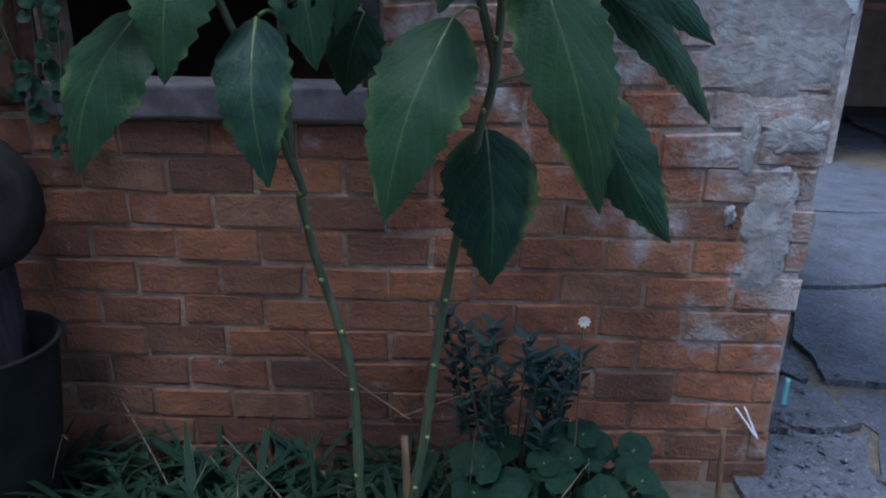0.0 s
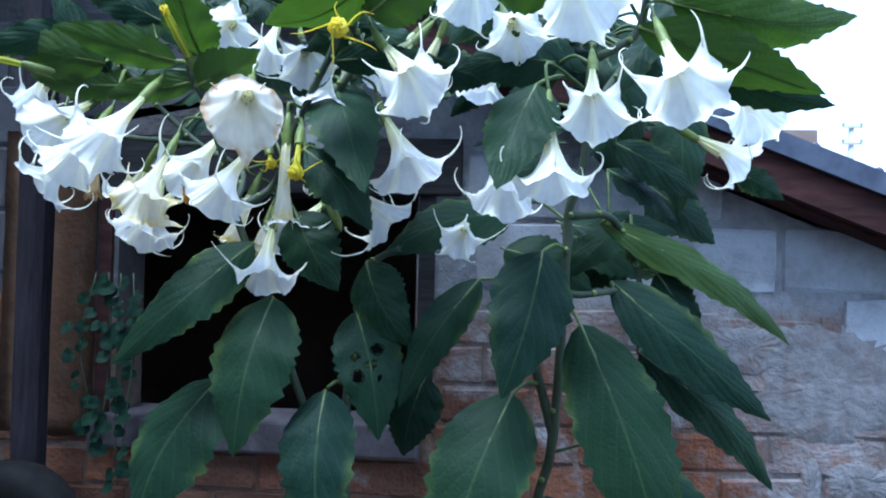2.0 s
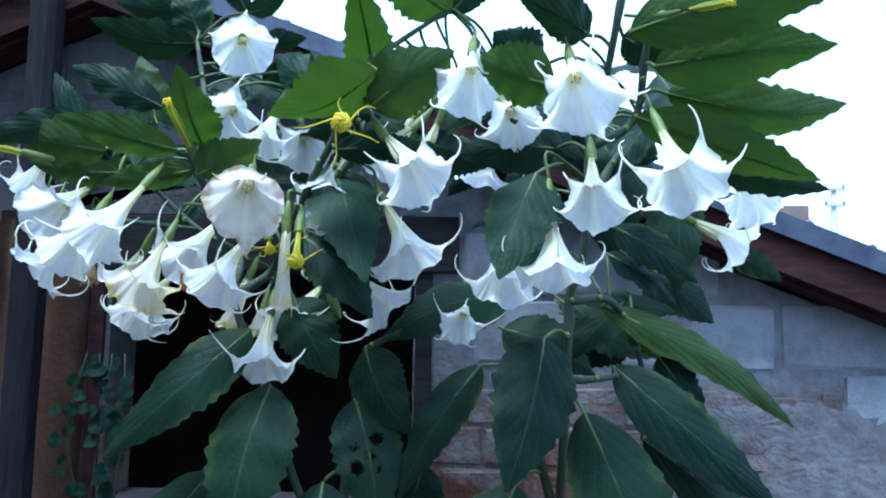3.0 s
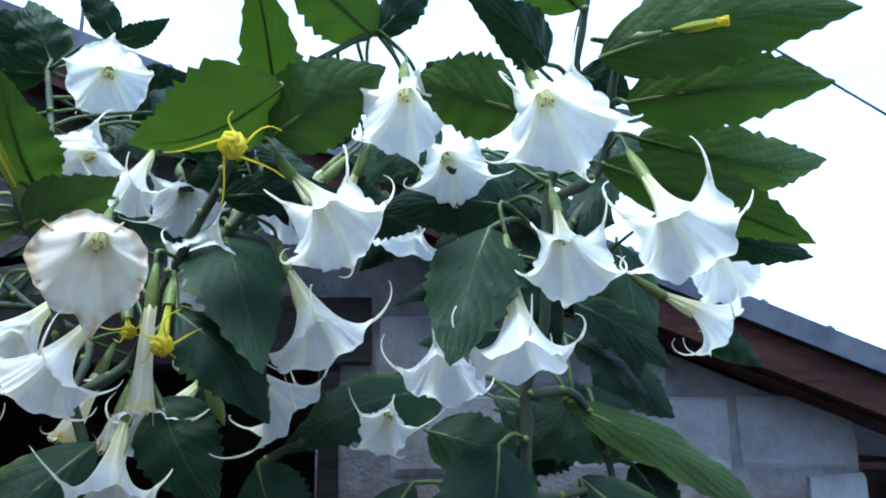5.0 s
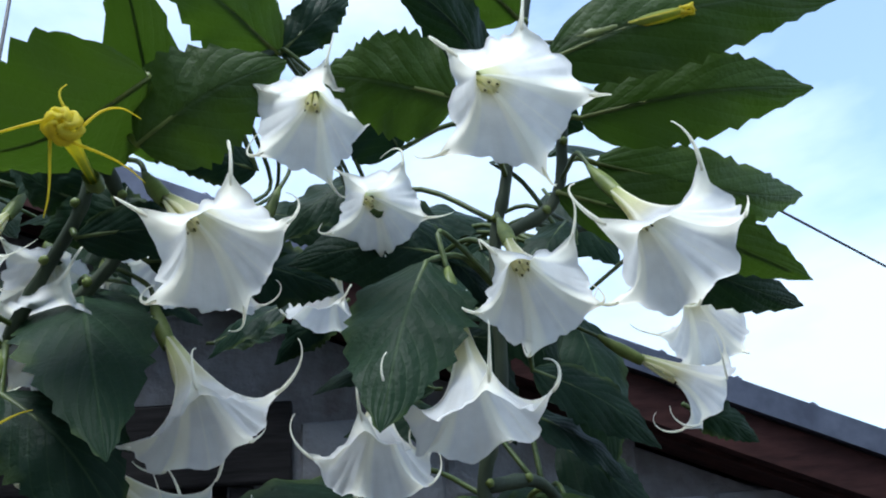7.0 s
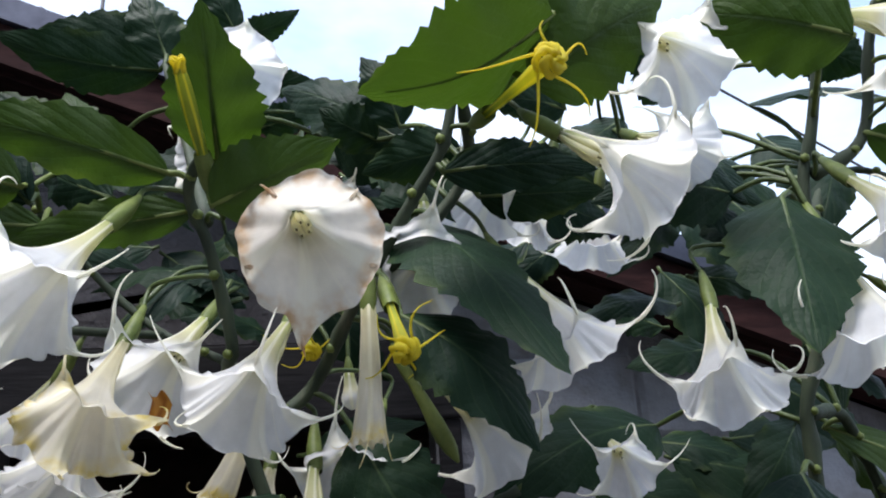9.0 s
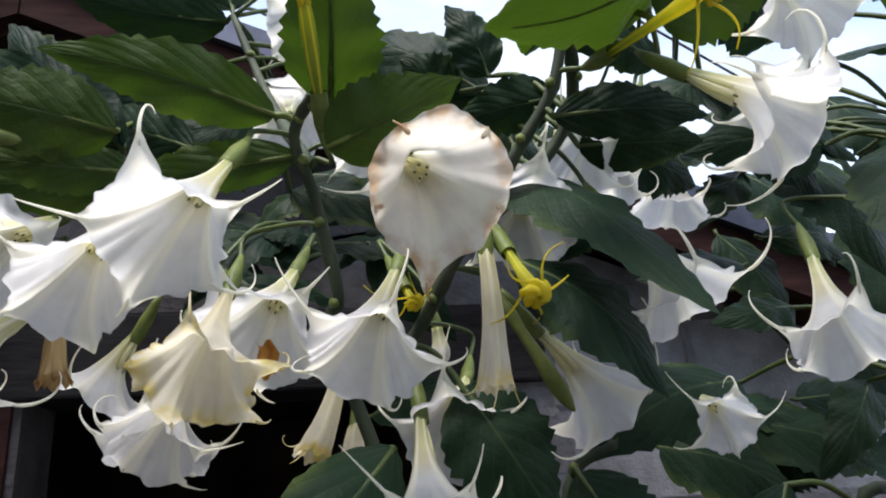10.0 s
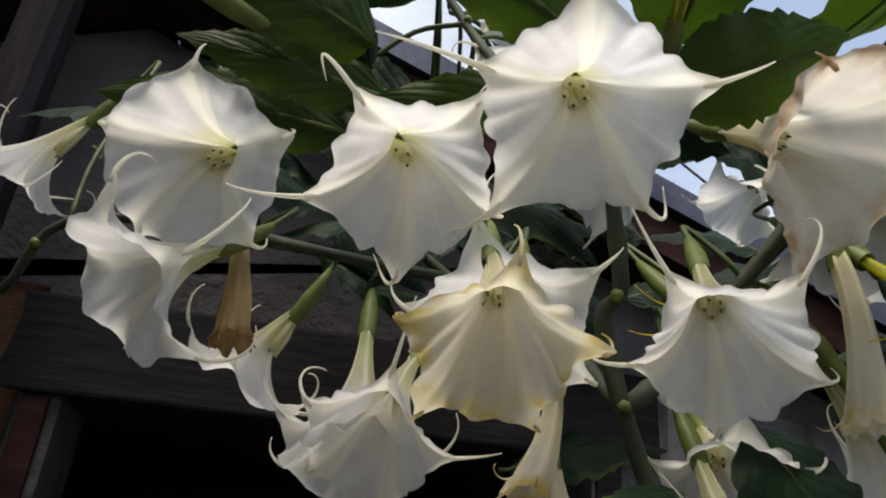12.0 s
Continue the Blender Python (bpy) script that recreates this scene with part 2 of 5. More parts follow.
s = Shade("sill_cement", 0.9)
s.color(s.ramp(s.noise(14, 5), (0.32, (0.030, 0.025, 0.030)), (0.7, (0.077, 0.067, 0.080))))
s.bump(s.noise(80, 5), 0.5, 0.004)
CEMENT = s.mat


def make_wood(name, dark, light, stretch):
    s = Shade(name, 0.85, spec=0.12)
    grain = s.noise(26, 6, 0.6, stretch=stretch)
    col = s.ramp(grain, (0.3, dark), (0.7, light))
    s.color(s.mix(s.ramp(s.noise(3.5, 3), (0.45, 0.0), (0.7, 0.5)), col, dark))
    s.bump(grain, 0.6, 0.004)
    return s.mat


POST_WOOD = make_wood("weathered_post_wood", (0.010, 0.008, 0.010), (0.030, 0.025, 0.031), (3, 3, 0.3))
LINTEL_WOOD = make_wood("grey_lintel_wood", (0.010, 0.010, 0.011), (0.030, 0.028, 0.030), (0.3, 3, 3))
RED_WOOD = make_wood("red_brown_rafter_wood", (0.016, 0.007, 0.007), (0.052, 0.022, 0.020), (0.4, 2, 2))
STRAW = make_wood("dry_straw", (0.055, 0.045, 0.032), (0.15, 0.13, 0.10), (3, 3, 0.4))
STICK_WOOD = make_wood("stake_wood", (0.060, 0.035, 0.022), (0.125, 0.080, 0.050), (3, 3, 0.4))

s = Shade("painted_roof_metal", 0.42, 0.6)
s.color(s.ramp(s.noise(12, 5), (0.35, (0.045, 0.05, 0.075)), (0.7, (0.10, 0.11, 0.15))))
s.bump(s.noise(60, 4), 0.2, 0.002)
ROOF_METAL = s.mat

s = Shade("cracked_concrete", 0.92)
col = s.ramp(s.noise(5, 6, 0.62), (0.3, (0.018, 0.019, 0.027)), (0.7, (0.054, 0.056, 0.078)))
col = s.mix(s.ramp(s.noise(22, 6, 0.7), (0.5, 0.0), (0.66, 0.7)), col, (0.020, 0.020, 0.024))
col = s.mix(s.ramp(s.noise(60, 4), (0.60, 0.0), (0.72, 0.7)), col, (0.15, 0.15, 0.18))
s.color(col)
s.bump(s.math("ADD", s.noise(110, 5), s.math("ADD", s.math("MULTIPLY", s.noise(14, 4), 2.0), s.math("MULTIPLY", s.ramp(s.noise(38, 4), (0.52, 0.0), (0.6, 1.0)), 0.7))), 0.9, 0.012)
CONCRETE = s.mat

s = Shade("garden_soil", 0.97)
# unseen open ground is made pale to bounce light upwards; the bed is dark
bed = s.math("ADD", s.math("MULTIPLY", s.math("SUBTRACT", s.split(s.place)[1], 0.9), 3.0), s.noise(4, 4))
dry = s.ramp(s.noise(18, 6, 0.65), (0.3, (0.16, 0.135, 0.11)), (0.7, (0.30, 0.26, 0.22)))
dark_soil = s.ramp(s.noise(18, 6, 0.65), (0.3, (0.022, 0.018, 0.014)), (0.7, (0.075, 0.06, 0.045)))
s.color(s.mix(s.ramp(bed, (0.5, 0.0), (1.0, 1.0)), dry, dark_soil))
s.bump(s.noise(45, 6), 1.0, 0.02)
SOIL = s.mat

s = Shade("tyre_rubber", 0.8, 0.0, 0.15)
s.color(s.ramp(s.noise(30, 4), (0.3, (0.004, 0.004, 0.0045)), (0.75, (0.013, 0.012, 0.012))))
s.bump(s.noise(120, 3), 0.4, 0.003)
RUBBER = s.mat

s = Shade("galvanised_bucket", 0.85, 0.0, 0.1)
s.color(s.ramp(s.noise(9, 5), (0.35, (0.005, 0.006, 0.006)), (0.7, (0.012, 0.013, 0.012))))
s.bump(s.noise(70, 4), 0.2, 0.002)
BUCKET = s.mat

s = Shade("dark_interior_plaster", 0.95)
s.color(s.ramp(s.noise(4, 5), (0.3, (0.17, 0.12, 0.10)), (0.7, (0.30, 0.23, 0.19))))
INTERIOR = s.mat
s = Shade("old_plaster", 0.95)
col = s.ramp(s.noise(16, 6, 0.62), (0.3, (0.078, 0.073, 0.076)), (0.7, (0.172, 0.168, 0.180)))
s.color(s.mix(s.ramp(s.noise(11, 6, 0.65), (0.50, 0.0), (0.66, 0.35)), col, (0.120, 0.074, 0.055)))
s.bump(s.math("ADD", s.noise(90, 5), s.math("MULTIPLY", s.noise(22, 4), 1.6)), 0.7, 0.006)
PLASTER = s.mat
s = Shade("clay_plaster", 0.95)
col = s.ramp(s.noise(6, 6, 0.62), (0.3, (0.130, 0.066, 0.035)), (0.7, (0.220, 0.122, 0.072)))
s.color(s.mix(s.ramp(s.noise(22, 5), (0.55, 0.0), (0.7, 0.6)), col, (0.17, 0.12, 0.09)))
s.bump(s.math("ADD", s.noise(70, 5), s.math("MULTIPLY", s.noise(15, 4), 1.8)), 0.7, 0.006)
CLAY_PLASTER = s.mat
s = Shade("blocker_plaster", 0.95)
s.color(s.ramp(s.noise(3, 5), (0.3, (0.20, 0.18, 0.17)), (0.7, (0.32, 0.30, 0.29))))
s.bump(s.noise(40, 5), 0.4, 0.004)
BLOCKER = s.mat
s = Shade("pole_concrete", 0.9)
s.color(s.ramp(s.noise(3, 4), (0.3, (0.30, 0.30, 0.33)), (0.7, (0.42, 0.42, 0.45))))
POLE = s.mat
s = Shade("cable_black", 0.6)
s.color(s.ramp(s.noise(5, 2), (0.3, (0.02, 0.02, 0.025)), (0.7, (0.05, 0.05, 0.06))))
CABLE = s.mat
s = Shade("faded_plastic", 0.45)
s.color(s.ramp(s.noise(25, 3), (0.3, (0.30, 0.30, 0.35)), (0.7, (0.42, 0.42, 0.47))))
PLASTIC = s.mat
s = Shade("turquoise_plastic", 0.5)
s.color(s.ramp(s.noise(40, 3), (0.3, (0.02, 0.065, 0.08)), (0.7, (0.035, 0.10, 0.12))))
TURQUOISE = s.mat


# ---- mesh helpers ----
def mesh_of(name, verts, faces, material, uvs=None, smooth=True):
    me = bpy.data.meshes.new(name)
    me.from_pydata([tuple(v) for v in verts], [], faces)
    if uvs is not None:
        layer = me.uv_layers.new(name="UVMap")
        for loop in me.loops:
            layer.data[loop.index].uv = uvs[loop.vertex_index]
    if smooth:
        me.polygons.foreach_set("use_smooth", [True] * len(me.polygons))
    me.materials.append(material)
    me.update()
    return me


def child(name, me, parent, label=""):
    ob = new(name, me)
    ob.parent = parent
    if label:
        tagged(ob, label)
    return ob


def part(name, bm, material, parent, label="", smooth=False):
    me = bpy.data.meshes.new(name)
    if smooth:
        for f in bm.faces:
            f.smooth = True
    bm.to_mesh(me)
    bm.free()
    me.materials.append(material)
    return child(name, me, parent, label) if parent else tagged(new(name, me), label)


def box_bm(lo, hi, bevel=0.0, bm=None):
    bm = bm or bmesh.new()
    lo, hi = Vector(lo), Vector(hi)
    made = bmesh.ops.create_cube(bm, size=1.0, matrix=Matrix.LocRotScale((lo + hi) / 2, None, hi - lo))
    if bevel:
        edges = list({e for v in made["verts"] for e in v.link_edges})
        bmesh.ops.bevel(bm, geom=edges, offset=bevel, segments=2, affect="EDGES", profile=0.6)
    return bm


def thing(name, label, category, at=(0, 0, 0), group="", kind=""):
    ob = new(name)
    ob.location = at
    ob.empty_display_size = 0.1
    return tagged(ob, label, category, group, kind)


def smooth_line(points, steps=6):
    """A Catmull-Rom line through the points."""
    p = [Vector(q) for q in points]
    p = [p[0] * 2 - p[1]] + p + [p[-1] * 2 - p[-2]]
    out = []
    for i in range(1, len(p) - 2):
        for k in range(steps):
            t = k / steps
            a, b, c, d = p[i - 1], p[i], p[i + 1], p[i + 2]
            out.append(0.5 * (2 * b + (c - a) * t + (2 * a - 5 * b + 4 * c - d) * t * t + (3 * b - a - 3 * c + d) * t ** 3))
    return out + [p[-2]]


def tube_data(line, radii, sides=8, verts=None, faces=None, uvs=None, wobble=0.0, first_cap=True):
    """A round tube along a line, closed at both ends."""
    verts = [] if verts is None else verts
    faces = [] if faces is None else faces
    uvs = [] if uvs is None else uvs
    start = len(verts)
    n = len(line)
    ref = Vector((0.31, 0.87, 0.38))
    for i, p in enumerate(line):
        t = (line[min(i + 1, n - 1)] - line[max(i - 1, 0)]).normalized()
        a = t.cross(ref)
        a = a.normalized() if a.length > 0.05 else t.orthogonal().normalized()
        b = t.cross(a)
        for k in range(sides):
            w = 2 * math.pi * k / sides
            r = radii[i] * (1 + wobble * math.sin(5.1 * i + 2.3 * k))
            verts.append(p + a * (r * math.cos(w)) + b * (r * math.sin(w)))
            uvs.append((k / sides, i / (n - 1)))
    for i in range(n - 1):
        for k in range(sides):
            q = (k + 1) % sides
            faces.append((start + i * sides + k, start + i * sides + q, start + (i + 1) * sides + q, start + (i + 1) * sides + k))
    if first_cap:
        faces.append(tuple(start + k for k in range(sides))[::-1])
    faces.append(tuple(start + (n - 1) * sides + k for k in range(sides)))
    return verts, faces, uvs


# ---- ground, path ----
def make_ground():
    n = 90
    half = 60.0
    verts, faces = [], []
    for j in range(n + 1):
        for i in range(n + 1):
            x = half * ((2 * i / n - 1) ** 3) + 0.0
            y = half * ((2 * j / n - 1) ** 3) + 1.8
            near = math.exp(-((x / 3) ** 2) - ((y - 1.5) / 3) ** 2)
            z = -0.03 + 0.03 * near * noise.noise(Vector((x * 3, y * 3, 0)))
            verts.append((x, y, z))
    for j in range(n):
        for i in range(n):
            a = j * (n + 1) + i
            faces.append((a, a + 1, a + n + 2, a + n + 1))
    tagged(new("ground", mesh_of("ground", verts, faces, SOIL)), "trodden soil brightened to bounce light up, dark in the bed by the wall", "ground", kind="structure")


make_ground()


def crack_line(x0, y0, x1, y1, n, seed, amount):
    r = random.Random(seed)
    pts = []
    for i in range(n + 1):
        t = i / n
        k = amount if 0 < i < n else 0
        pts.append((x0 + (x1 - x0) * t + r.uniform(-k, k), y0 + (y1 - y0) * t + r.uniform(-k, k)))
    return pts


def slab(parent, outline, z, seed):
    """One broken plate of the concrete path, with ragged sides and a thickness."""
    r = random.Random(seed)
    bm = bmesh.new()
    tilt = (r.uniform(-0.012, 0.012), r.uniform(-0.008, 0.008))
    top = [bm.verts.new((x, y, z + (x - outline[0][0]) * tilt[0] + (y - outline[0][1]) * tilt[1] + r.uniform(-0.004, 0.004))) for x, y in outline]
    low = [bm.verts.new((x + r.uniform(-0.008, 0.008), y, -0.08)) for x, y in outline]
    bm.faces.new(top)
    k = len(outline)
    for i in range(k):
        bm.faces.new((top[i], low[i], low[(i + 1) % k], top[(i + 1) % k]))
    bmesh.ops.recalc_face_normals(bm, faces=bm.faces)
    part("concrete_plate", bm, CONCRETE, parent)


path = thing("pavement", "grey broken concrete path with wide dark cracks", "pavement", (2.0, 3.0, 0.0), kind="structure")
path.location = (0, 0, 0)
down = crack_line(0.92, -1.0, 1.20, 9.0, 40, 3, 0.03)
mid = crack_line(1.17, -1.0, 2.35, 9.0, 60, 5, 0.06)
far = crack_line(3.1, -1.0, 4.6, 9.0, 40, 9, 0.06)
right = crack_line(9.0, -1.0, 9.0, 9.0, 4, 9, 0.0)
seed = 20
for left, r_edge, cuts in ((down, mid, (0, 10, 13, 15, 18, 21, 26, 34, 40)), (mid, far, (0, 15, 19, 24, 33, 40)), (far, right, (0, 10, 22, 40))):
    for a, b in zip(cuts, cuts[1:]):
        fa, fb = a / 40, b / 40
        la = [left[i] for i in range(round(fa * (len(left) - 1)), round(fb * (len(left) - 1)) + 1)]
        ra = [r_edge[i] for i in range(round(fa * (len(r_edge) - 1)), round(fb * (len(r_edge) - 1)) + 1)]
        gap = 0.018 + 0.007 * (seed % 3)
        la = [(x + gap, y) for x, y in la]
        ra = [(x - gap, y) for x, y in ra]
        la[0], la[-1] = (la[0][0], la[0][1] + gap), (la[-1][0], la[-1][1] - gap)
        ra[0], ra[-1] = (ra[0][0], ra[0][1] + gap), (ra[-1][0], ra[-1][1] - gap)
        top_cut = crack_line(*la[-1], *ra[-1], 9, seed, 0.03)
        low_cut = crack_line(*la[0], *ra[0], 9, seed - 1, 0.03)
        slab(path, low_cut + ra[1:-1] + top_cut[::-1] + la[1:-1][::-1], 0.0, seed)
        seed += 1

def make_rubble():
    k = random.Random(5)
    verts, faces = [], []
    for _ in range(1100):
        x, y = 1.10 + abs(k.gauss(0, 0.24)), k.uniform(1.2, 4.2)
        r = 0.003 + 0.020 * k.random() ** 4
        c = Vector((x, y, r * 0.4 + 0.002))
        start = len(verts)
        for d in ((1, 0, 0), (-1, 0, 0), (0, 1, 0), (0, -1, 0), (0, 0, 0.8), (0, 0, -0.6)):
            verts.append(c + Vector(d) * r * k.uniform(0.6, 1.3))
        for f in ((0, 2, 4), (2, 1, 4), (1, 3, 4), (3, 0, 4), (2, 0, 5), (1, 2, 5), (3, 1, 5), (0, 3, 5)):
            faces.append(tuple(start + i for i in f))
    tagged(new("rubble", mesh_of("rubble", verts, faces, CONCRETE, smooth=False)), "small crumbs of broken concrete along the wall", "rubble", kind="stuff")


make_rubble()

# ---- the gable wall ----
WALL_Y = 2.0
OPEN_L, OPEN_R, OPEN_TOP = -1.0, -0.15, 1.83
RIDGE_X, RIDGE_Z, PITCH = -1.04, 2.70, 0.400


def roof_z(x):
    return RIDGE_Z - PITCH * abs(x - RIDGE_X)


wall = thing("wall_north", "gable wall of orange bricks and grey blocks with smeared mortar", "wall", (0, 0, 0), kind="structure")


def prism(parent, name, outline, y0, y1, material):
    """A wall piece: an outline in x and z, pushed back from y0 to y1."""
    bm = bmesh.new()
    f = [bm.verts.new((x, y0, z)) for x, z in outline]
    b = [bm.verts.new((x, y1, z)) for x, z in outline]
    bm.faces.new(f)
    bm.faces.new(b[::-1])
    n = len(outline)
    for i in range(n):
        bm.faces.new((f[(i + 1) % n], f[i], b[i], b[(i + 1) % n]))
    bmesh.ops.recalc_face_normals(bm, faces=bm.faces)
    return part(name, bm, material, parent)


Y0, Y1 = WALL_Y + 0.0065, WALL_Y + 0.16
under = 0.16
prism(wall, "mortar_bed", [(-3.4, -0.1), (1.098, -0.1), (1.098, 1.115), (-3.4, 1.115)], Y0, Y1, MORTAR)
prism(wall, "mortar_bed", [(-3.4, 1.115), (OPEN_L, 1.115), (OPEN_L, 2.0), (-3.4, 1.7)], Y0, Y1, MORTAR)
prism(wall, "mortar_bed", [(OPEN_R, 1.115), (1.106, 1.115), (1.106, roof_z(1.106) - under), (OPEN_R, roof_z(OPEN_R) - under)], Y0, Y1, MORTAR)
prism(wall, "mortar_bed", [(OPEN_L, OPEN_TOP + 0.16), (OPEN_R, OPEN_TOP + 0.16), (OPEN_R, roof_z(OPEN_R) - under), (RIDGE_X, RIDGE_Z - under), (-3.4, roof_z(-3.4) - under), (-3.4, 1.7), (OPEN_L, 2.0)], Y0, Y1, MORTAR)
# side wall along the passage, and the room behind the opening
bm = box_bm((0.96, Y1 + 0.002, -0.05), (1.096, 5.2, 1.8))
part("side_wall", bm, MORTAR, wall)
room = thing("wall_room", "dark bare room behind the open window hole", "room", (0, 0, 0), kind="structure")
for lo, hi in (((-2.6, 4.2, -0.05), (0.97, 4.3, 2.4)), ((-2.7, Y1 + 0.01, -0.05), (-2.6, 4.3, 2.4)), ((-2.6, Y1 + 0.01, -0.06), (0.97, 4.2, 0.0))):
    part("plaster_face", box_bm(lo, hi), INTERIOR, room)
tagged(part("ceiling", box_bm((-2.7, Y1 + 0.01, 2.0), (0.97, 4.3, 2.05)), INTERIOR, None), "dark ceiling of the room behind the wall", "ceiling", kind="structure")

# plaster that was once thrown over the joints, now broken into patches
def plaster_patch(cx, cz, rx, rz, seed):
    r = random.Random(seed)
    bm = bmesh.new()
    n = 72
    rings = []
    for f, y in ((1.0, 0.006), (0.92, 0.0015), (0.82, -0.001), (0.62, -0.003), (0.35, -0.0035)):
        ring = []
        for i in range(n):
            a = 2 * math.pi * i / n
            q = 1 + 0.3 * noise.noise(Vector((math.cos(a) * 1.6, math.sin(a) * 1.6, seed))) + 0.16 * noise.noise(Vector((math.cos(a) * 5, math.sin(a) * 5, seed))) + 0.08 * noise.noise(Vector((math.cos(a) * 14, math.sin(a) * 14, seed)))
            x = min(cx + rx * q * f * math.copysign(abs(math.cos(a)) ** 0.6, math.cos(a)), 1.10)
            ring.append(bm.verts.new((x, WALL_Y - 0.002 + y + 0.002 * r.uniform(-1, 1), cz + rz * q * f * math.sin(a))))
        rings.append(ring)
    for a, b in zip(rings, rings[1:]):
        for i in range(n):
            bm.faces.new((a[i], a[(i + 1) % n], b[(i + 1) % n], b[i]))
    bm.faces.new(rings[-1])
    bmesh.ops.recalc_face_normals(bm, faces=bm.faces)
    part("plaster_patch", bm, PLASTER, wall, smooth=True)


for i, (cx, cz, rx, rz) in enumerate(((0.895, 1.075, 0.028, 0.085), (0.874, 0.868, 0.017, 0.034), (0.93, 1.35, 0.20, 0.15), (0.99, 0.83, 0.075, 0.17), (0.72, 1.44, 0.11, 0.07), (1.02, 1.10, 0.10, 0.05))):
    plaster_patch(cx, cz, rx, rz, 3 + i)

# the plastered pier between the post and the window hole
bm = bmesh.new()
cols, lines = 7, 26
for i in range(lines + 1):
    for j in range(cols + 1):
        x = -1.33 + (OPEN_L - 0.058 + 1.33) * j / cols
        z = 1.135 + 0.86 * i / lines
        rim = 0.012 * (i == 0) + 0.010 * (j == cols)
        bm.verts.new((x - 0.4 * rim * (j == cols), WALL_Y - 0.014 + rim + 0.006 * noise.noise(Vector((x * 9, 0.0, z * 9))), z + 0.01 * noise.noise(Vector((x * 14, 5.0, z))) * (i == 0)))
bm.verts.ensure_lookup_table()
for i in range(lines):
    for j in range(cols):
        q = i * (cols + 1) + j
        bm.faces.new((bm.verts[q], bm.verts[q + 1], bm.verts[q + cols + 2], bm.verts[q + cols + 1]))
bmesh.ops.solidify(bm, geom=bm.faces[:], thickness=0.016)
bmesh.ops.recalc_face_normals(bm, faces=bm.faces)
part("pier_plaster", bm, CLAY_PLASTER, wall, "tan clay plaster on the pier", smooth=True)

# two added walls, never in view: behind the viewer and left, they block light
light_blocker = thing("light_blocking_walls", "unseen plastered walls added behind and to the left to block sky light", "wall", (0, 0, 0), kind="structure")
part("plaster_face", box_bm((-2.3, -1.6, -0.05), (2.4, -1.4, 2.5)), BLOCKER, light_blocker)
# the tall left one is there to shade the left of the gable
part("plaster_face", box_bm((-2.1, -1.398, -0.05), (-1.9, 1.88, 4.4)), BLOCKER, light_blocker)

# sill, lintel, jamb
window = thing("window_1", "open window hole with cement sill, plank lintel and worn jamb", "window", (0, 0, 0), kind="structure")
part("window_sill", box_bm((OPEN_L - 0.06, WALL_Y - 0.03, 1.116), (OPEN_R + 0.02, Y1, 1.205), 0.008), CEMENT, window, "purplish grey cement window sill")
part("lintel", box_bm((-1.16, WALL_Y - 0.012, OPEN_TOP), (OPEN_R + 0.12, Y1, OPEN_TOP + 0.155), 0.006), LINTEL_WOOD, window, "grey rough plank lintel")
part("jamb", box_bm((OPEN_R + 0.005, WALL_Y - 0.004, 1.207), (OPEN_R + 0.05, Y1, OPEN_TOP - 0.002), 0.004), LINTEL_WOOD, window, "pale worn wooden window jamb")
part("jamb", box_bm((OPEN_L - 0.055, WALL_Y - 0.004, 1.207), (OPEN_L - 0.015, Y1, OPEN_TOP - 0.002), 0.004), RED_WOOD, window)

# ---- roof ----
roof = thing("roof", "low gable roof with dark metal edge and red-brown verge timbers", "roof", (0, 0, 0), kind="structure")
ROOF_FRONT, ROOF_BACK = 1.85, 5.4


def sloped(name, x0, x1, top, bottom, y0, y1, material, label=""):
    """A beam or sheet that follows the roof pitch between x0 and x1."""
    return prism(roof, name, [(x0, roof_z(x0) + top), (x0, roof_z(x0) + bottom), (x1, roof_z(x1) + bottom), (x1, roof_z(x1) + top)], y0, y1, material)


for xa, xb in ((RIDGE_X + 0.002, 1.75), (-3.8, RIDGE_X - 0.002)):
    sloped("metal_sheet", xa, xb, 0.0, -0.012, ROOF_FRONT + 0.03, ROOF_BACK, ROOF_METAL)
    sloped("edge_flashing", xa, xb, 0.006, -0.05, ROOF_FRONT, ROOF_FRONT + 0.028, ROOF_METAL)
    sloped("verge_board", xa, xb, -0.052, -0.14, ROOF_FRONT + 0.02, ROOF_FRONT + 0.055, RED_WOOD)
    sloped("verge_rafter", xa, xb, -0.03, -0.15, ROOF_FRONT + 0.06, WALL_Y + 0.008, RED_WOOD)
for i in range(9):
    x = -3.3 + 0.55 * i
    if abs(x - RIDGE_X) < 0.1:
        continue
    sloped("purlin", x - 0.03, x + 0.03, -0.013, -0.07, ROOF_FRONT + 0.058, ROOF_BACK - 0.1, RED_WOOD)
# corrugation ribs that show along the front edge
for i in range(36):
    x = -3.6 + 0.148 * i
    line = [Vector((x, ROOF_FRONT + 0.01, roof_z(x) + 0.004)), Vector((x, ROOF_BACK, roof_z(x) + 0.004))]
    v, f, u = tube_data(line, [0.012, 0.012], 6)
    child("rib", mesh_of("rib", v, f, ROOF_METAL), roof)

# ---- post, tyre, bucket ----
post = thing("wooden_post", "weathered purplish grey square wooden post in the soil", "post", (-1.15, 1.856, -0.05))
bm = bmesh.new()
